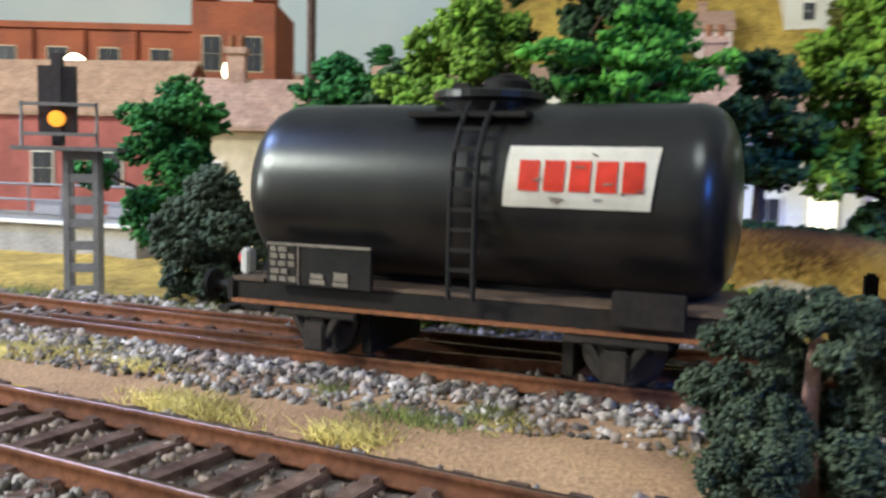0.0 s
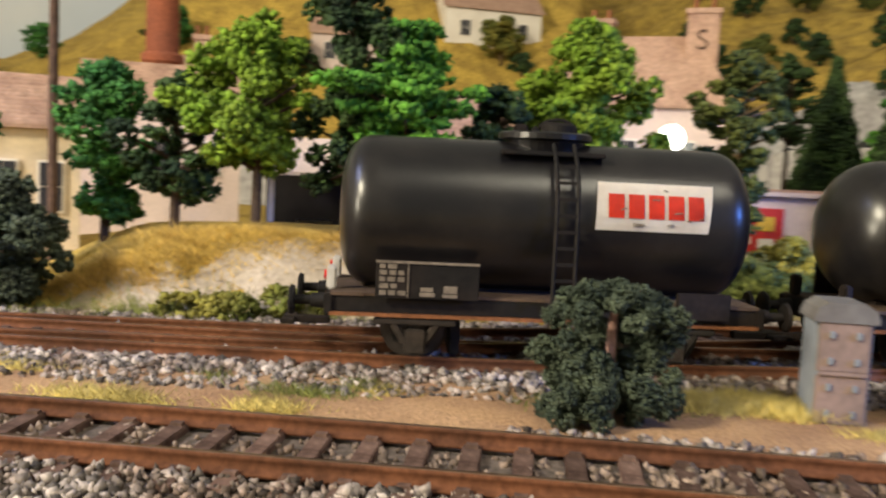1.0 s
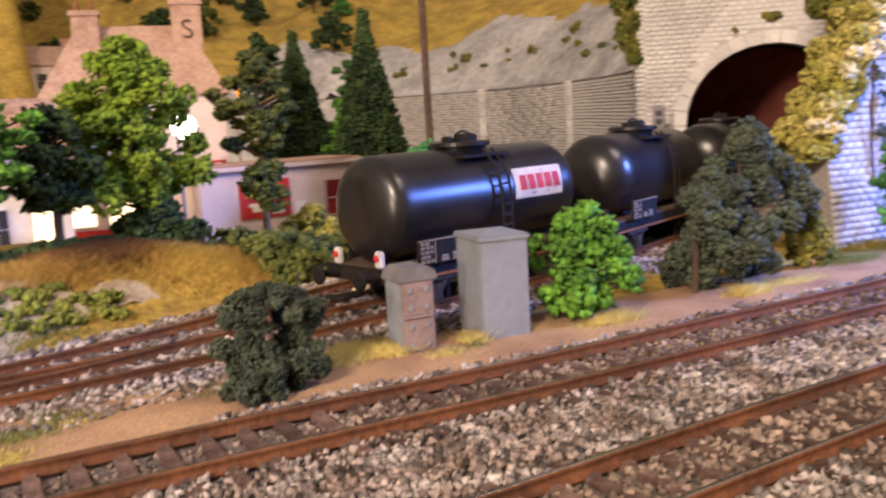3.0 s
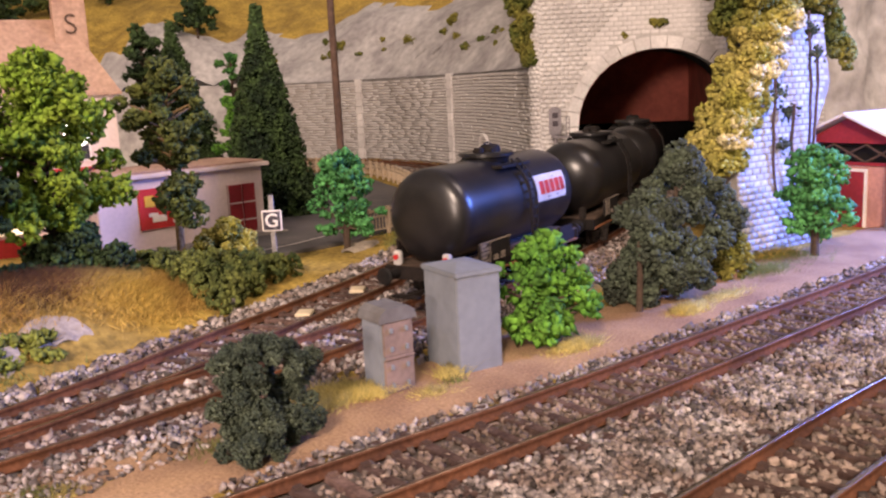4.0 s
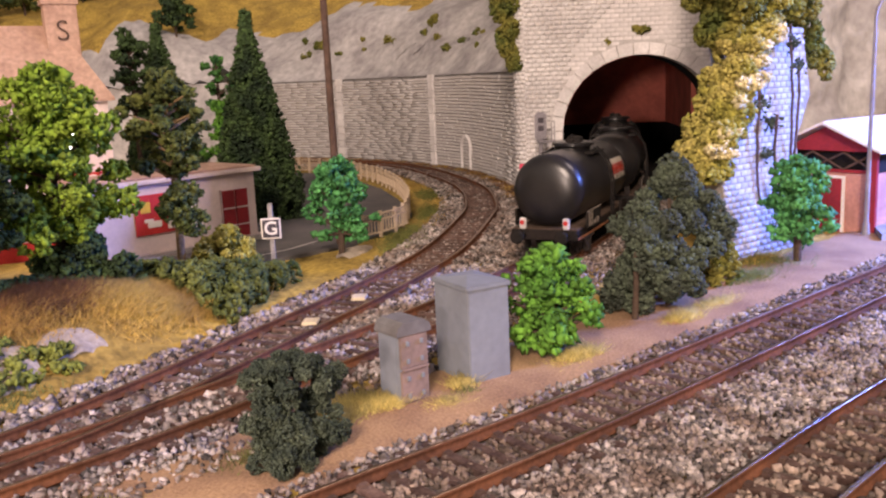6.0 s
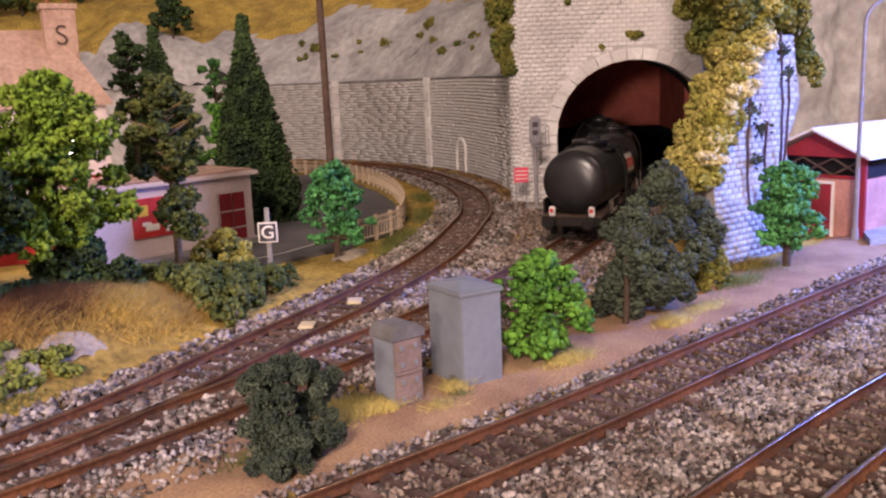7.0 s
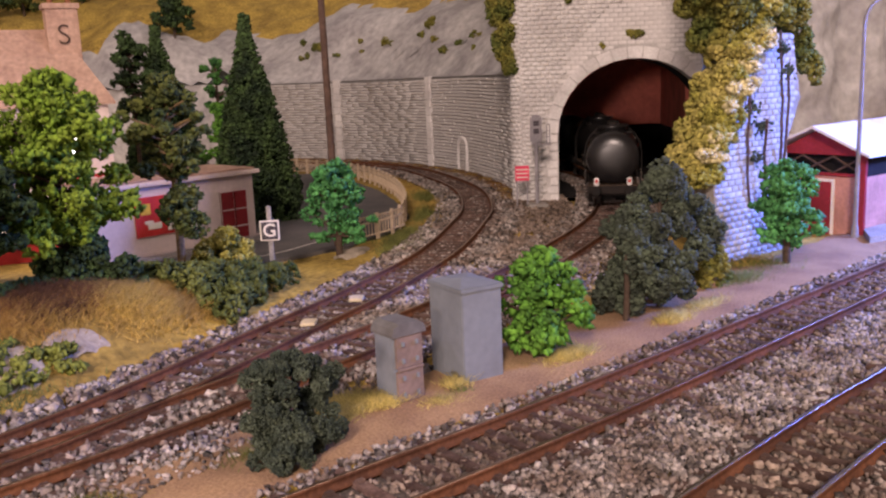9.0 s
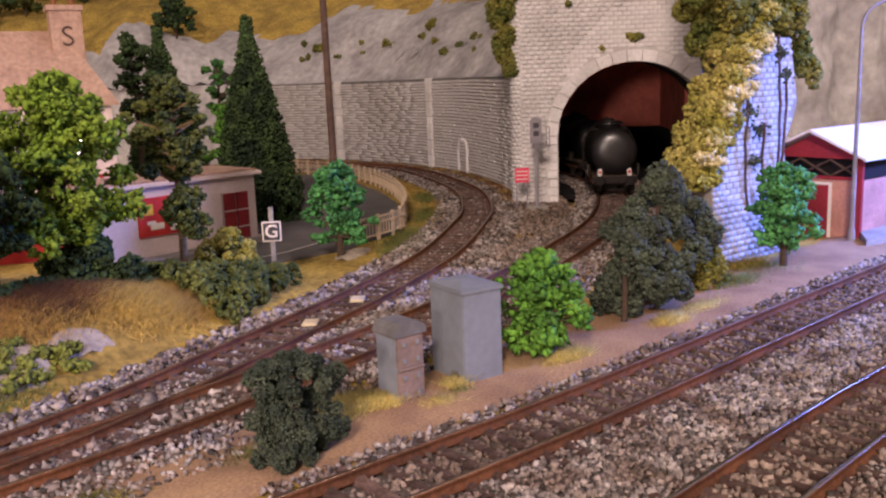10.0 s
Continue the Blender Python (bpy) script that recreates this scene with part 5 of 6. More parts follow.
def pale_patch(name, cx, cy, rx, ry, turn, lift, label, seed):
    """An uneven pale sheet lying on the ground."""
    n, v, f = 26, [], []
    c, sn = math.cos(radians(turn)), math.sin(radians(turn))
    for j in range(n):
        for i in range(n):
            u, w = 2 * i / (n - 1) - 1, 2 * j / (n - 1) - 1
            x, y = cx + rx * u * c - ry * w * sn, cy + rx * u * sn + ry * w * c
            edge = 1 - math.hypot(u, w) + .45 * noise.noise((x * 90, y * 90, seed))
            v.append((x, y, ground_z(x, y) + min(lift, lift * 3 * edge) + .0012 * noise.noise((x * 160, y * 160, seed + 3))))
    for j in range(n - 1):
        for i in range(n - 1):
            k = j * n + i
            f.append((k, k + 1, k + n + 1, k + n))
    return tagged(raw_mesh(name, np.array(v), np.array(f), "palesand", smooth=True), label, "rock", kind="structure")


pale_patch("rock_patch", .318, .2795, .014, .006, 8, .0012, "pale flat rock beside the road", 1)
pale_patch("rock_patch", .098, .283, .038, .016, -14, .0019, "pale sandy rock patch on the bank above the track", 2)
pale_patch("rock_patch", .048, .292, .018, .009, -20, .0016, "pale rock patch at the foot of the bank", 3)
pale_patch("rock_patch", .148, .272, .012, .004, -8, .0007, "pale rock beside the siding", 4)


# ---------------------------------------------------------------- buildings
def window_part(parent, x, z, w, h, y=0, pane="glass", frame_m="white", rot=0):
    """A framed window on the face at y of its building."""
    win = part("window", boxed(-w / 2 - .0007, w / 2 + .0007, -.0009, .0004, -.0007, h + .0007), frame_m, parent)
    win.matrix_local = pose(x, y, z, 0, 0, rot)
    for i in range(2):
        for j in range(2):
            part("pane", boxed(-w / 2 + i * w / 2 + .0002, -w / 2 + (i + 1) * w / 2 - .0002, -.0012, -.0007, j * h / 2 + .0002, (j + 1) * h / 2 - .0002), pane, win)
    return win


def gable_roof(bm, x0, x1, y0, y1, z0, z1, over=.003, thick=.0012, hip=0.0):
    ym = (y0 + y1) / 2
    for dz, flip in ((0, 0),):
        a = [(x0 - over, y0 - over, z0), (x1 + over, y0 - over, z0), (x1 + over - hip, ym, z1), (x0 - over + hip, ym, z1), (x0 - over, y1 + over, z0), (x1 + over, y1 + over, z0)]
        lo = [bm.verts.new(q) for q in a]
        hi = [bm.verts.new((q[0], q[1], q[2] + thick)) for q in a]
        for vs in (lo, hi):
            bm.faces.new((vs[0], vs[1], vs[2], vs[3]))
            bm.faces.new((vs[3], vs[2], vs[5], vs[4]))
            if hip:
                bm.faces.new((vs[1], vs[5], vs[2]))
                bm.faces.new((vs[0], vs[3], vs[4]))
        ring = (0, 1, 2, 5, 4, 3) if not hip else (0, 1, 5, 4)
        for p_, q_ in zip(ring, ring[1:] + ring[:1]):
            bm.faces.new((lo[p_], lo[q_], hi[q_], hi[p_]))
    bmesh.ops.recalc_face_normals(bm, faces=bm.faces)
    return bm


def tile_rows(parent, x0, x1, y0, ym, z0, z1, rows, material="roof"):
    """Overlapping rows of roof tiles on the front slope, joined."""
    rng = random.Random(4)
    v, f, k = [], [], 0
    for r in range(rows):
        u0, u1 = r / rows, (r + 1.25) / rows
        x = x0 + rng.uniform(-.002, 0)
        while x < x1:
            w = .0026
            a, b = max(x, x0), min(x + w - .00015, x1)
            if b > a:
                h = .0005 + rng.uniform(0, .0004)
                for xx in (a, b):
                    for u, l in ((u0, h + .0004), (min(u1, 1), .0002)):
                        v.append((xx, y0 + (ym - y0) * u, z0 + (z1 - z0) * u + l + .0012))
                    v.append((xx, y0 + (ym - y0) * u0, z0 + (z1 - z0) * u0 + .0009))
                f += [[k, k + 3, k + 4, k + 1], [k + 2, k + 5, k + 3, k]]
                k += 6
            x += w
    tagged(raw_mesh("roof_tiles", np.array(v), np.array(f), material, parent), kind="stuff")


def house(name, m, x0, x1, depth, eave, ridge, label, wall_m="white", roof_m="roof", hip=0.0, chimneys=(), windows=(), tiles=0, letter=None):
    h = empty(name, m)
    tagged(h, label, "house")
    bm = boxed(x0, x1, 0, depth, -.004, eave, .0002)
    if not hip:
        for x in (x0, x1):
            vs = [bm.verts.new(q) for q in ((x, 0, eave), (x, depth, eave), (x, depth / 2, ridge - .001))]
            bm.faces.new(vs)
    part("wall", bm, wall_m, h)
    roof = part("roof", gable_roof(bmesh.new(), x0, x1, 0, depth, eave, ridge, hip=hip), roof_m, h)
    if tiles and not hip:
        tile_rows(h, x0 - .003, x1 + .003, -.003, depth / 2, eave, ridge, tiles, roof_m)
    for cx, cy, cw, z0, z1 in chimneys:
        c = part("chimney", boxed(cx - cw / 2, cx + cw / 2, cy - cw * .4, cy + cw * .4, z0, z1, .0002), "roof", h, "salmon brick chimney")
        part("chimney_cap", boxed(cx - cw / 2 - .0009, cx + cw / 2 + .0009, cy - cw * .4 - .0009, cy + cw * .4 + .0009, z1 - .0012, z1 + .0012), "roof", c)
        for o in (-.28, .28):
            part("chimney_pot", tube(bmesh.new(), (cx + o * cw, cy, z1), (cx + o * cw, cy, z1 + .006), .0014, .0012), "rust_edge", c)
        if letter and cx > -.03:
            text_part("letter", letter, .0135, "post", c, pose(cx, cy - cw * .4 - .0004, (z0 + z1) / 2 + .002, 90, 0, 0))
    for x, z, w, hh, pane in windows:
        window_part(h, x, z, w, hh, 0, pane)
    return h


main = house("town_house", pose(.302, .397, 0, 0, 0, -38), -.082, 0, .052, .071, .106, "pale rendered model house with a salmon tiled hip roof", "plaster", "roof", .018,
             [(-.014, .022, .0145, .086, .1175), (-.062, .022, .0125, .086, .113)],
             [(-.072, .0105, .014, .015, "glow"), (-.050, .0105, .018, .015, "glow"), (-.030, .010, .010, .014, "glass"), (-.068, .042, .009, .014, "glass"), (-.044, .042, .009, .014, "glass"), (-.018, .042, .009, .014, "glass")], 0, "S")
part("door", boxed(-.0165, -.008, -.0012, .0005, .0, .020), "red", main, "red painted door")
part("red_band", boxed(-.080, -.020, -.0008, .0005, .0, .0085), "red", main, "red painted plinth")
part("shop_sign", boxed(-.030, -.002, -.0016, .0003, .0335, .0385), "red", main, "red shop sign board")
for k in range(5):
    part("sign_bar", boxed(-.027 + k * .005, -.024 + k * .005, -.0020, -.0015, .0348, .0372), "white", main)

gar = empty("garage", pose(.3415, .3465, 0, 0, 0, -19))
tagged(gar, "low pinkish-white garage with red doors and posters", "garage")
part("wall", boxed(-.084, 0, 0, .036, -.004, .0335, .0003), "plaster", gar)
part("roof", boxed(-.087, .003, -.003, .040, .0337, .0358, .0004), "plaster", gar, "flat pale roof with a cornice")
part("roof_deck", boxed(-.085, .001, -.001, .038, .0359, .0368, .0003), "roof", gar, "salmon roof deck")
d = part("door_frame", boxed(-.0205, -.0055, -.0010, .0005, .0, .0265), "plaster", gar)
for i in range(2):
    leaf = part("door", boxed(-.0200 + i * .0074, -.0132 + i * .0074, -.0016, -.0008, .0005, .026), "darkred", gar, "dark red door leaf")
    for z in (.0085, .017):
        part("door_bar", boxed(-.0200 + i * .0074, -.0132 + i * .0074, -.0019, -.0015, z, z + .0006), "plaster", leaf)
pst = part("poster", boxed(-.0655, -.0400, -.0010, .0004, .0110, .0290), "red", gar, "red poster with a white emblem")
for x0, x1, z0, z1, mm in ((-.060, -.053, .014, .017, "white"), (-.051, -.0435, .0195, .0255, "poster_y"), (-.050, -.0435, .0125, .0165, "white"), (-.0615, -.057, .0165, .0182, "white"), (-.063, -.058, .021, .026, "poster_y")):
    part("poster_shape", boxed(x0, x1, -.0014, -.0009, z0, z1, .0002), mm, pst)
part("poster", boxed(-.0375, -.0315, -.0010, .0004, .0110, .0170, .0003), "white", gar, "small white notice")
part("plinth", boxed(-.0845, .0005, -.0016, .0, -.004, .0030), "plaster", gar)
pv = finish("pavement", boxed(-.10, .006, -.010, -.0018, -.004, .0022, .0004), "concrete")
pv.matrix_world = pose(.3415, .3465, 0, 0, 0, -19)
tagged(pv, "pale kerbed pavement before the garage", "pavement", kind="structure")

# white houses and carport behind the trees
house("white_house", pose(.215, .40, .002, 0, 0, -14), -.075, 0, .05, .046, .068, "white model house behind the trees with lit windows", "white", "roof", 0, [(-.05, .025, .008, .062, .082)],
      [(-.066, .008, .008, .016, "glass"), (-.048, .008, .008, .016, "glass"), (-.030, .008, .008, .016, "glass"), (-.012, .008, .009, .018, "glow")], 12)
cp = empty("carport", pose(.128, .362, .010, 0, 0, -8))
tagged(cp, "pale roofed carport with a dark opening", "carport")
part("roof", gable_roof(bmesh.new(), -.034, 0, 0, .03, .024, .036), "plaster", cp)
# rear wall coloured black to imitate the shade under the roof
part("rear_wall", boxed(-.034, 0, .026, .030, -.01, .024), "black", cp)
for x in (-.034, -.002):
    part("post", boxed(x, x + .002, 0, .002, -.01, .024), "white", cp)
car = empty("parked_car", pose(.112, .372, .004, 0, 0, -8))
tagged(car, "small black parked model car with red rear lights", "car")
bm = bmesh.new()
box(bm, -.013, .013, -.006, .006, .003, .009, .0012)
box(bm, -.008, .007, -.0052, .0052, .0088, .0145, .0018)
part("body", bm, "carblack", car)
for x in (-.008, .008):
    for y in (-.006, .006):
        w_ = part("wheel", lathe(bmesh.new(), [(-.001, .0026), (-.0008, .003), (.0008, .003), (.001, .0026)], 14, "X"), "signal", car)
        w_.matrix_local = pose(x, y, .003, 0, 0, 90)
part("rear_light", boxed(-.0135, -.0128, -.005, -.003, .006, .0075), "red", car)
part("rear_light", boxed(-.006, -.002, -.0066, -.0058, .006, .0075), "red", car)
house("cottage", pose(.034, .425, 0, 0, 0, 2), -.062, 0, .045, .046, .066, "cream cottage with a salmon tiled roof", "cream", "roof", 0, [(-.045, .022, .007, .06, .078)],
      [(-.050, .016, .009, .018, "glass"), (-.026, .016, .009, .018, "glass"), (-.010, .016, .008, .018, "glass")], 12)
house("cottage", pose(.105, .52, .0, 0, 0, -6), -.075, 0, .05, .060, .084, "pale cottage with a broad salmon roof", "plaster", "roof", 0, [(-.02, .025, .008, .075, .10)],
      [(-.060, .030, .009, .016, "glass"), (-.038, .030, .009, .016, "glass"), (-.014, .030, .009, .016, "glass")], 14)

# red-roofed goods shed and platform in the yard
house("goods_shed", pose(-.086, .575, 0, 0, 0, -4), -.20, 0, .09, .058, .092, "pink-red goods shed with a salmon roof", "pinkwall", "roof", 0, [],
      [(-.03, .02, .012, .018, "glass"), (-.07, .02, .012, .018, "glass"), (-.11, .02, .012, .018, "glass")], 16)
plat = empty("platform", pose(-.035, .40, 0, 0, 0, -20))
tagged(plat, "pale station platform with a white edge and railings", "platform", kind="structure")
part("slab", boxed(-.30, 0, 0, .06, -.004, .010, .0005), "concrete", plat)
part("edge", boxed(-.30, .001, -.002, .004, .0102, .0112), "white", plat, "white platform edge")
for k in range(14):
    part("rail_post", tube(bmesh.new(), (-.01 - k * .018, .03, .010), (-.01 - k * .018, .03, .024), .0006, seg=6), "steel", plat)
for z in (.017, .0235):
    part("hand_rail", tube(bmesh.new(), (-.25, .03, z), (-.006, .03, z), .0005, seg=6), "steel", plat)
for k, x in enumerate((-.05, -.09, -.14)):
    b_ = part("bench", boxed(x, x + .016, .040, .046, .010, .016, .0005), "steel", plat)

# brick factory at the back
fac = empty("brick_factory", pose(-.095, .90, 0, 0, 0, 3))
tagged(fac, "long red-brick factory with a square tower", "factory")
part("wall", boxed(-.60, -.075, 0, .12, -.004, .150, .0005), "brickred", fac)
part("tower", boxed(-.074, 0, -.014, .10, -.004, .176, .0005), "brickred", fac)
part("parapet", boxed(-.60, -.075, -.003, .004, .1505, .1560), "brickred", fac)
for x in (-.0735, -.021):
    part("turret", boxed(x, x + .020, -.017, .010, .1765, .1850, .0005), "brickred", fac)
for k in range(10):
    x = -.105 - k * .046
    for z in (.104, .05):
        window_part(fac, x, z, .018, .030, 0, "glass", "cream")
for x in (-.056, -.020):
    for z in (.115, .05):
        window_part(fac, x, z, .016, .030, -.014, "glow" if z < .1 else "glass", "cream")
for k in range(14):
    part("pier", boxed(-.130 - k * .046 + .0, -.126 - k * .046, -.004, .001, -.004, .149), "brickred", fac)
stack = empty("chimney_stack", pose(.076, .707, 0))
tagged(stack, "round red-brick factory chimney", "chimney")
part("shaft", tube(bmesh.new(), (0, 0, -.004), (0, 0, .26), .0125, .009, 20), "brickred", stack)
part("collar", lathe(bmesh.new(), [(.10, .0125), (.102, .014), (.106, .014), (.108, .0122)], 20, "Z"), "brickred", stack)

# houses high on the hill
for k, (x, y, w, hgt, mat_w) in enumerate([(-.02, 1.02, .10, .06, "plaster"), (.14, 1.04, .12, .07, "white"), (.30, 1.05, .10, .06, "plaster"), (.47, 1.06, .12, .07, "white"), (.62, 1.02, .10, .06, "plaster"), (-.16, 1.14, .12, .08, "white"), (-.34, 1.18, .12, .09, "plaster")]):
    z = hill_z(x, y) or .15
    house("hill_house", pose(x, y, z - .006, 0, 0, R.uniform(-20, 5)), -w / 2, w / 2, .06, hgt * .7, hgt * 1.1, "pale house standing on the hill", mat_w, "roof", 0, [(w * .2, .03, .01, hgt, hgt * 1.25)],
          [(-w * .3, hgt * .25, .012, .018, "glass"), (0, hgt * .25, .012, .018, "glass"), (w * .3, hgt * .25, .012, .018, "glass")], 0)

# station shed by the rock face
sh = empty("station_shed", pose(.397, .0665, 0, 0, 0, -30))
tagged(sh, "red and pale timber station shed with a white gabled roof", "shed")
W_, L_, E_, A_ = .044, .13, .0375, .0475
part("wall", boxed(0, L_, .0, W_, -.003, .026, .0002), "shedwall", sh)
bm = bmesh.new()
for x0, x1 in ((0, .0012),):
    vs = [bm.verts.new(q) for q in ((x0, 0, E_ - .002), (x0, W_, E_ - .002), (x0, W_ / 2, A_ - .0005))]
    v2 = [bm.verts.new(q) for q in ((x1, 0, E_ - .002), (x1, W_, E_ - .002), (x1, W_ / 2, A_ - .0005))]
    bm.faces.new(vs)
    bm.faces.new(v2)
    for k in range(3):
        bm.faces.new((vs[k], vs[(k + 1) % 3], v2[(k + 1) % 3], v2[k]))
bmesh.ops.recalc_face_normals(bm, faces=bm.faces)
part("gable_board", bm, "darkred", sh, "dark red gable board")
bm = bmesh.new()
ym = W_ / 2
ov = .005
for sgn in (-1, 1):
    y_e = ym + sgn * (ym + ov)
    q = [(-.006, ym, A_), (L_, ym, A_), (L_, y_e, E_ - .002), (-.006, y_e, E_ - .002)]
    lo = [bm.verts.new(v) for v in q]
    hi = [bm.verts.new((x, y, z + .0012)) for x, y, z in q]
    bm.faces.new(lo)
    bm.faces.new(hi)
    for k in range(4):
        bm.faces.new((lo[k], lo[(k + 1) % 4], hi[(k + 1) % 4], hi[k]))
bmesh.ops.recalc_face_normals(bm, faces=bm.faces)
part("roof", bm, "white", sh, "white sheet roof")
for x, y in ((0, 0), (0, W_ - .0016), (.03, 0), (.06, 0), (.09, 0)):
    part("corner_post", boxed(x - .0008, x + .0010, y - .0008, y + .0016, -.003, E_ - .0015), "plywood" if x > .01 else "darkred", sh)
part("tie_beam", boxed(-.0008, .0008, 0, W_, .0262, .0275), "darkred", sh)
for y0, y1 in ((.001, W_ / 3), (W_ / 3, 2 * W_ / 3), (2 * W_ / 3, W_ - .001)):
    part("brace", tube(bmesh.new(), (0, y0, .0275), (0, y1, .0350), .0005, seg=6), "post", sh)
    part("brace", tube(bmesh.new(), (0, y1, .0275), (0, y0, .0350), .0005, seg=6), "post", sh)
# black block added behind the braces as the shade under the roof
part("dark_loft", boxed(.004, L_, .001, W_ - .001, .0262, .0345), "black", sh)
for y0 in (.0145,):
    part("door", boxed(-.0012, .0004, y0, y0 + .0125, -.002, .0235), "darkred", sh, "dark red door")
    part("door_frame", boxed(-.0009, .0003, y0 - .0012, y0 + .0137, -.002, .0247), "white", sh)
part("door", boxed(-.0012, .0004, .030, .042, -.002, .0235), "pinkwall", sh, "pale red panel")
for x in (.034, .064):
    part("door", boxed(x, x + .018, -.0010, .0006, -.002, .023), "plywood", sh, "tan plywood side door")
sp = finish("platform_strip", prism(bmesh.new(), [(.378, .064), (.40, .066), (.46, .03), (.56, -.03), (.66, -.12), (.60, -.16), (.48, -.03)], -.003, .0035), "concrete")
tagged(sp, "pale concrete platform beside the shed", "platform", kind="structure")

# sky cloth behind the layout
bm = bmesh.new()
arcp = [(-1.6, .2), (-1.3, 1.0), (-.8, 1.6), (0, 1.85), (.8, 1.75), (1.5, 1.2), (1.8, .3), (1.5, -.4)]
lo = [bm.verts.new((x, y, -.3)) for x, y in arcp]
hi = [bm.verts.new((x, y, .75)) for x, y in arcp]
for k in range(len(arcp) - 1):
    bm.faces.new((lo[k], lo[k + 1], hi[k + 1], hi[k]))
tagged(finish("backdrop", bm, "sky", smooth=True), "pale blue painted sky cloth behind the layout", "backdrop", kind="structure")


# ---------------------------------------------------------------- tank wagons
def barrel_profile(half, r, dish, edge):
    out = []
    for k in range(17):
        a_ = math.pi / 2 * k / 16
        out.append((-half + dish * (1 - math.cos(a_) ** (2 / edge)), max(r * math.sin(a_) ** (2 / edge), .0004)))
    return out + [(-u, q) for u, q in reversed(out)]


AXLES = .024


def make_wagon(name, label, dish, signed):
    w = empty(name)
    tagged(w, label, "tank wagon", "tank wagons of the train")
    z_c, r = .0298, .0144
    body = part("barrel", lathe(bmesh.new(), barrel_profile(.0388, r, dish[0], dish[1]), 56), "tank", w, smooth=True)
    body.matrix_local = pose(0, 0, z_c)
    dome = part("dome", lathe(bmesh.new(), [(.0125, .0070), (.0146, .0076), (.0150, .0090), (.0160, .0090), (.0163, .0084)], 36, "Z"), "tank", w, smooth=False)
    dome.matrix_local = pose(0, 0, z_c)
    lid = part("lid", lathe(bmesh.new(), [(.0163, .0034), (.0178, .0034), (.0184, .0026)], 24, "Z"), "frame", dome)
    lid.matrix_local = pose(.0025, 0, 0)
    part("valve", boxed(-.0062, -.0035, -.0015, .0015, .0160, .0178, .0004), "frame", dome)
    part("valve", boxed(-.0032, -.0020, -.0040, -.0025, .0160, .0174, .0003), "frame", dome)
    bm = bmesh.new()
    for q in range(10):
        a0, a1 = math.pi * q / 10, math.pi * (q + 1) / 10
        tube(bm, (.0025 + .0038 * math.cos(a0), .001, .0165 + .0026 * math.sin(a0)), (.0025 + .0038 * math.cos(a1), .001, .0165 + .0026 * math.sin(a1)), .0003, seg=6)
    part("handle", bm, "frame", dome)
    for y in (-.0085, .0085):
        part("walkway", boxed(-.0095, .0095, y - .0026, y + .0026, .0415, .0424, .0002), "frame", w)
    for sgn in (-1, 1):
        lad = empty("ladder")
        lad.parent = w
        ys = sgn
        pts = [(.0090, .0437), (.0125, .0405), (.0152, .0360), (.0162, .0298), (.0162, .0150)]
        for x in (.0001, .0039):
            bm = bmesh.new()
            for (y0, z0), (y1, z1) in zip(pts, pts[1:]):
                tube(bm, (x, ys * y0, z0), (x, ys * y1, z1), .00042, seg=6)
            part("stringer", bm, "frame", lad)
        for k in range(9):
            z = .0165 + k * .0029
            y = np.interp(z, [q[1] for q in reversed(pts)], [q[0] for q in reversed(pts)])
            part("rung", boxed(.0001, .0039, ys * y - .0003, ys * y + .0003, z - .0003, z + .0003), "frame", lad)
        part("solebar", boxed(-.0395, .0395, sgn * .0122 - .0007, sgn * .0122 + .0007, .0118, .0148, .0002), "frame", w)
        part("solebar_flange", boxed(-.0395, .0395, sgn * .0128 - .0008, sgn * .0128 + .0008, .0113, .0119), "rust_edge", w, "rust-brown lower flange")
        part("data_plate", boxed(-.0315, -.0130, sgn * .0148 - .0004, sgn * .0148 + .0004, .0150, .0217, .0001), "frame", w, "dark data plate with small pale markings")
        plate_y = sgn * .0153
        rows = [(.0203, (.0010, .0016)), (.0192, (.0013, .0012, .0010)), (.0180, (.0010, .0014, .0012)), (.0168, (.0016, .0011)), (.0156, (.0012, .0013, .0014))]
        for z0, widths in rows:
            x0 = -.0308
            for wd in widths:
                part("marking", boxed(x0, x0 + wd, plate_y - .00015, plate_y + .00015, z0, z0 + .0008), "scuff", w)
                x0 += wd + .0004
        for x0, x1, z0, z1 in ((-.0236, -.0209, .0155, .0162), (-.0234, -.0212, .0164, .0171), (-.0195, -.0168, .0154, .0160), (-.0193, -.0169, .0162, .0175)):
            part("marking", boxed(x0, x1, plate_y - .00015, plate_y + .00015, z0, z1), "scuff", w)
        part("plate_divider", boxed(-.0258, -.0256, plate_y - .00015, plate_y + .00015, .0152, .0216), "scuff", w)
        part("plate_edge", boxed(-.0315, -.0130, plate_y - .0002, plate_y + .0002, .0213, .0217), "scuff", w)
        part("side_box", boxed(.0235, .0335, sgn * .0140 - .0006, sgn * .0140 + .0006, .0128, .0178, .0002), "frame", w)
    part("deck", boxed(-.0338, .0338, -.0128, .0128, .0149, .0154), "deck", w, "grimy brown deck under the barrel")
    part("saddle", boxed(-.030, .030, -.0045, .0045, .0154, .0162), "frame", w)
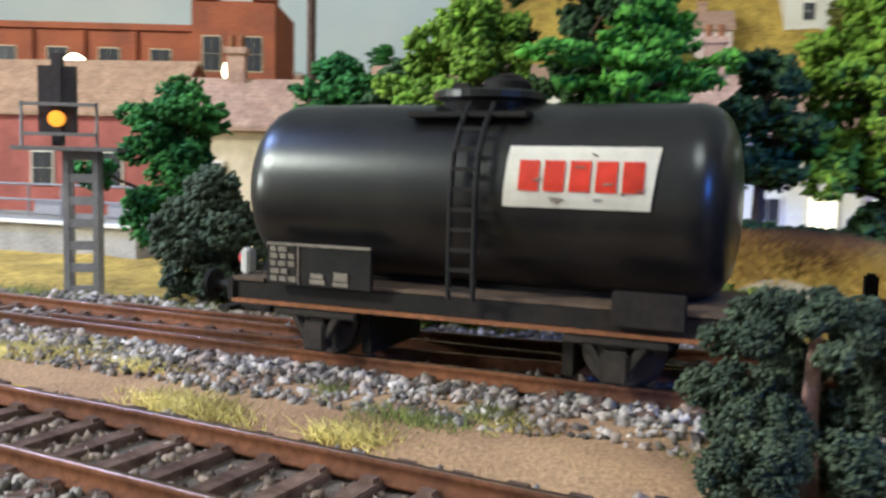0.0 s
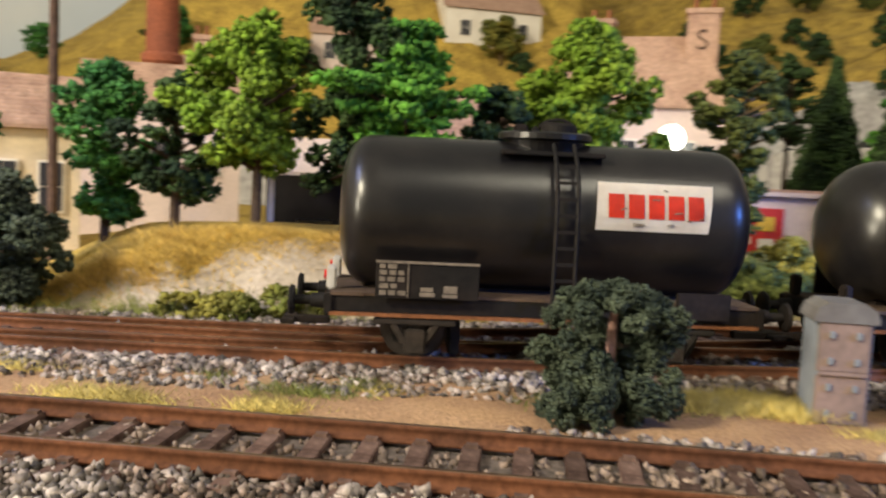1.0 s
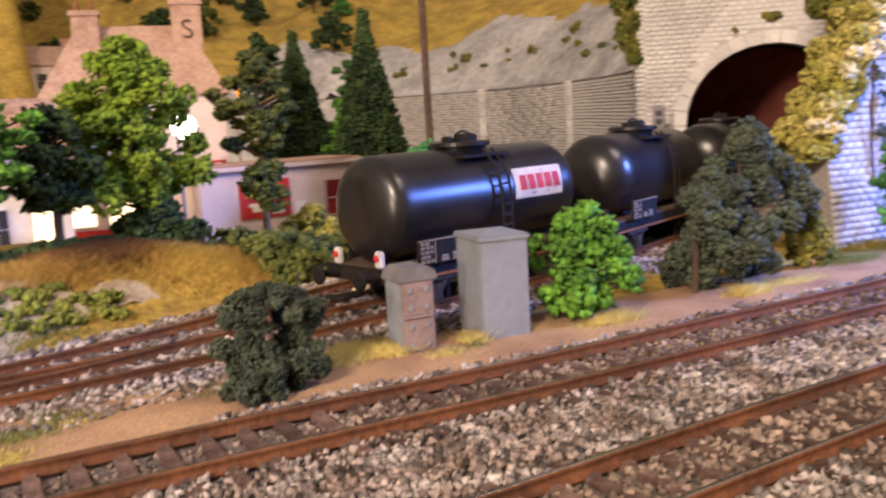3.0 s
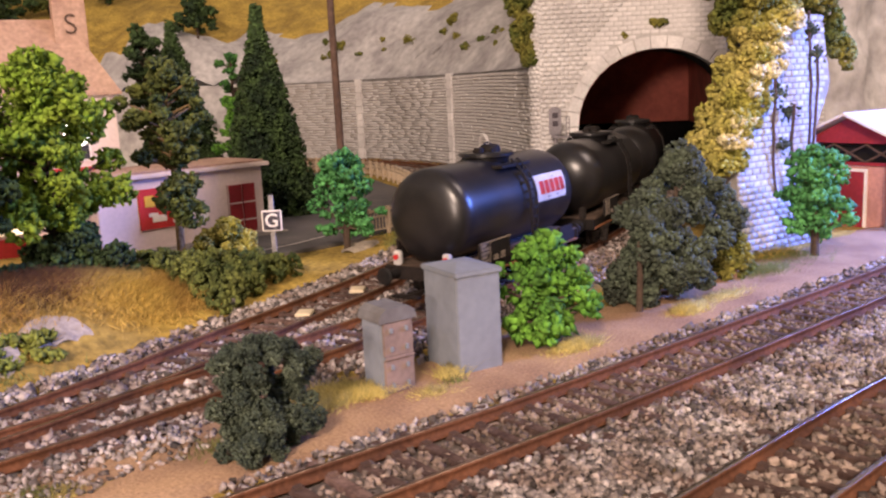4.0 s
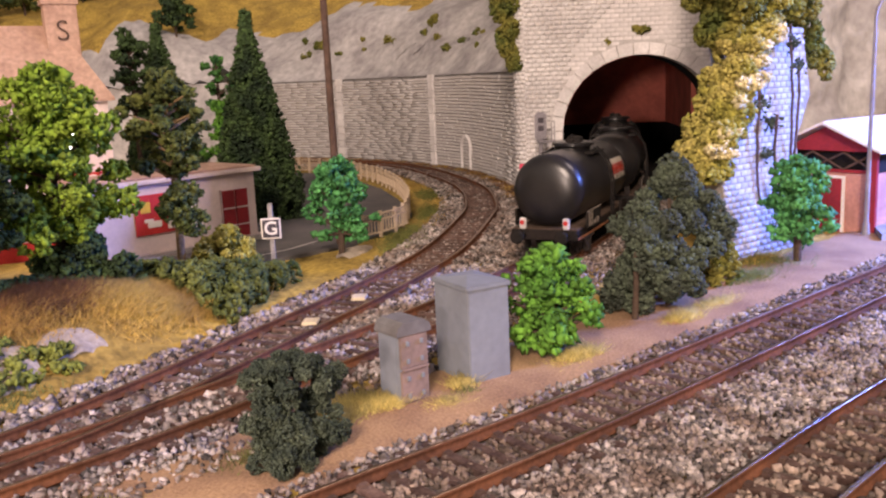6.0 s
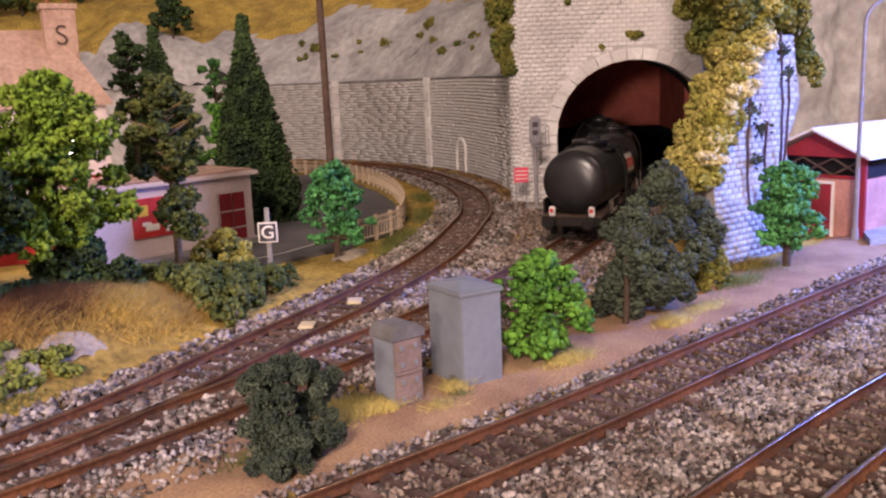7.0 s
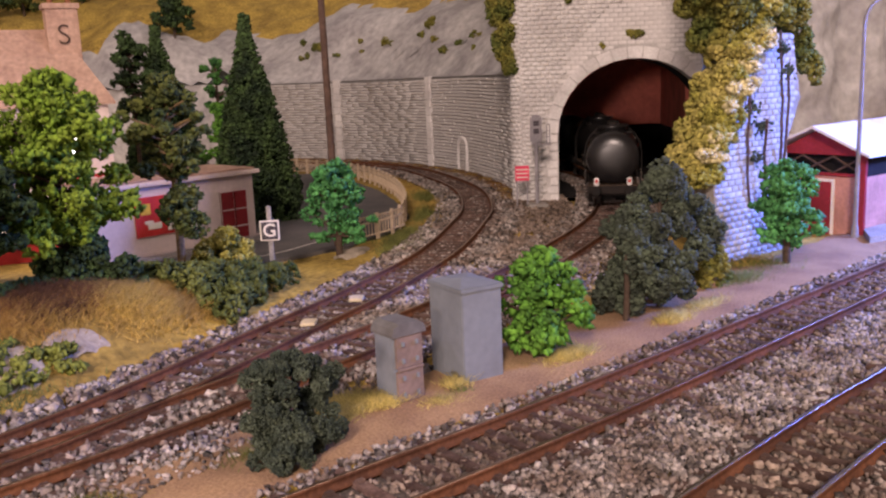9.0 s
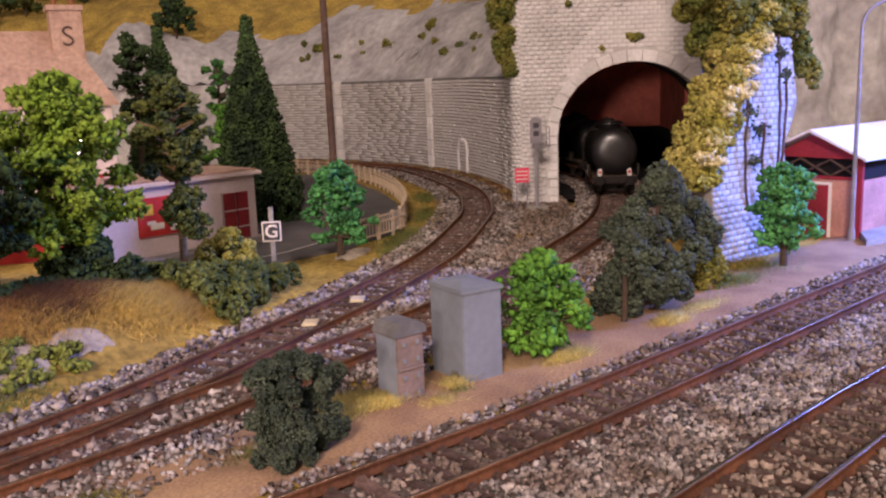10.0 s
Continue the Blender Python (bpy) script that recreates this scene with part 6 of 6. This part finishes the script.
    for sgn in (-1, 1):
        head = part("headstock", boxed(sgn * .0398 - .0008, sgn * .0398 + .0008, -.0135, .0135, .0112, .0152, .0003), "frame", w)
        part("end_deck", boxed(sgn * .0365 - .0030, sgn * .0365 + .0030, -.0132, .0132, .0149, .0155), "deck", w, "rusty brown end deck")
        for y in (-.0088, .0088):
            bf_ = part("buffer", lathe(bmesh.new(), [(0, .0016), (.0026, .0013), (.0027, .0009), (.0056, .0009), (.0057, .0026), (.0063, .0028), (.0067, .0022)], 16), "frame", w)
            bf_.matrix_local = pose(sgn * .0405, y, .0132, 0, 0, 0 if sgn > 0 else 180)
        part("coupling", boxed(min(sgn * .040, sgn * .049), max(sgn * .040, sgn * .049), -.0012, .0012, .0075, .0088, .0002), "frame", w)
        part("coupling_loop", boxed(min(sgn * .0465, sgn * .0492), max(sgn * .0465, sgn * .0492), -.0045, .0045, .0078, .0086, .0002), "frame", w)
        for y in (-.0125, .0125):
            bm = bmesh.new()
            for o in (-.0052, .0052):
                tube(bm, (sgn * AXLES + o, y, .0120), (sgn * AXLES + o * .35, y, .0068), .0008, seg=6)
            box(bm, sgn * AXLES - .0020, sgn * AXLES + .0020, y - .0012, y + .0012, .0045, .0092, .0004)
            box(bm, sgn * AXLES - .0075, sgn * AXLES + .0075, y - .0009, y + .0009, .0098, .0112, .0003)
            part("axle_guard", bm, "undergear", w)
        part("brake_block", boxed(sgn * (AXLES - .0075) - .001, sgn * (AXLES - .0075) + .001, -.0095, .0095, .004, .0105, .0003), "frame", w)
    for y in (-.0088, .0088):
        lamp = part("tail_lamp", boxed(-.0404, -.0386, y - .0013, y + .0013, .0154, .0198, .0004), "chrome" if signed else "frame", w, "bright tail lamp with a red lens" if signed else "")
        if signed:
            ln_ = part("lens", lathe(bmesh.new(), [(-.0003, .0009), (.0003, .0009)], 12), "lens_red", lamp)
            ln_.matrix_local = pose(-.0406, y, .0180)
    if signed:
        for sgn in (-1, 1):
            a0, a1 = radians(31), radians(-4)
            bm = bmesh.new()
            rr = r + .0003
            rows = []
            for k in range(9):
                a_ = a0 + (a1 - a0) * k / 8
                rows.append([bm.verts.new((x, sgn * rr * math.cos(a_), z_c + rr * math.sin(a_))) for x in (.0078 - .0004 * k / 8, .0292 - .0010 * k / 8)])
            for p_, q_ in zip(rows, rows[1:]):
                bm.faces.new((p_[0], p_[1], q_[1], q_[0]))
            bmesh.ops.solidify(bm, geom=bm.faces[:], thickness=-.0003)
            pnl = part("sign_panel", bm, "sign", w, "off-white panel with red blocks, scuffed")
            shapes = {0: [(0, 1, .78, 1), (.36, .66, 0, .78)], 1: [(0, .3, 0, 1), (.7, 1, 0, 1), (.3, .7, .78, 1), (.3, .7, 0, .22)], 2: [(0, 1, .78, 1), (.36, .66, 0, .78)], 3: [(0, .28, 0, .85), (.72, 1, 0, .85), (.12, .88, .8, 1), (.28, .72, .25, .45)], 4: [(0, .3, 0, 1), (.3, 1, 0, .24)]}
            for k in range(5):
                bm = bmesh.new()
                cx0 = .0097 + k * .00366
                u0, u1, v0, v1 = 0, .0029, radians(5), radians(22)
                ring = []
                for j in range(5):
                    a_ = v0 + (v1 - v0) * j / 4
                    ring.append([bm.verts.new((cx0 + u, sgn * (rr + .0002) * math.cos(a_), z_c + (rr + .0002) * math.sin(a_))) for u in (u0, u1)])
                for p_, q_ in zip(ring, ring[1:]):
                    bm.faces.new((p_[0], p_[1], q_[1], q_[0]))
                bmesh.ops.solidify(bm, geom=bm.faces[:], thickness=-.0002)
                part("red_block", bm, "sign_red", pnl)
            rs = random.Random(8)
            for k in range(9):
                a_ = radians(rs.uniform(-1, 29))
                x = rs.uniform(.010, .027)
                l = rs.uniform(.0006, .0022)
                bm = bmesh.new()
                y_, z_ = sgn * (rr + .0003) * math.cos(a_), z_c + (rr + .0003) * math.sin(a_)
                tube(bm, (x, y_, z_), (x + l, y_, z_ + rs.uniform(-.0004, .0004)), .00012, seg=5)
                part("scuff", bm, "scuff", pnl)
    return w


def make_wheelset(parent, x):
    ws = part("wheelset", tube(bmesh.new(), (0, -.012, 0), (0, .012, 0), .001, seg=10), "wheel", parent)
    for y in (-.0080, .0080):
        wh = part("wheel", lathe(bmesh.new(), [(-.0012, .0030), (-.0012, .0056), (.0004, .0054), (.0006, .0064), (.0012, .0064), (.0012, .0030)], 28), "wheel", ws)
        wh.matrix_local = pose(0, y, 0, 0, 0, 90 if y < 0 else -90)
        for k in range(4):
            sp_ = part("spoke_slot", boxed(-.0014, .0014, .0034, .0046, -.0007, .0007), "frame", wh)
            sp_.matrix_local = pose(0, 0, 0, 90 * k, 0, 0)
    return ws


TRAVEL = [(0, .4195), (.5, .440), (1, .4605), (1.5, .484), (2, .507), (2.5, .530), (3, .553), (4.5, .617), (5, .6385), (5.5, .6605), (6, .6835), (7.5, .7490), (8, .7735), (8.5, .7985), (9, .827), (9.5, .855), (10, .883)]
LOCAL_R = .0056


def train_s(t):
    return float(np.interp(t, [q[0] for q in TRAVEL], [q[1] for q in TRAVEL]))


def wagon_pose(s):
    a_, b_ = SIDING.at(s - AXLES), SIDING.at(s + AXLES)
    c = (a_ + b_) / 2
    return pose(c[0], c[1], RAIL_TOP - .0034 + .0034 * 0, 0, 0, math.degrees(math.atan2(b_[1] - a_[1], b_[0] - a_[0])))


WAGONS = []
for k in range(3):
    w = make_wagon("tank_wagon", "matt black tank wagon with a white and red sign panel" if k == 0 else "satin black tank wagon with domed ends", (.0075, 3.0) if k == 0 else (.012, 2.35), k == 0)
    sets = [make_wheelset(w, x) for x in (-AXLES, AXLES)]
    WAGONS.append((w, k * .0975, sets))


def motions():
    times = [k * .125 for k in range(81)]
    for w, ahead, sets in WAGONS:
        walk(w, [(t, wagon_pose(min(train_s(t) + ahead, SIDING.length - .03))) for t in times])
        for ws, x in zip(sets, (-AXLES, AXLES)):
            walk(ws, [(t, pose(x, 0, .0090, 0, math.degrees((train_s(t) - train_s(0)) / LOCAL_R), 0)) for t in times])


# ---------------------------------------------------------------- stones of the portal and wing wall
brick_field(portal, P_L, P_R, .0, P_TOP, .0050, .0026, in_arch, 300, random.Random(2))
brick_field(wing, .0, .068, -.004, .089, .0046, .0024, lambda x, z: z > .032 + x * 1.5 or x > .0500 + min(max(0, z - .044) * .72, .0130), 250, random.Random(3), .0005, "wingstone")

motions()
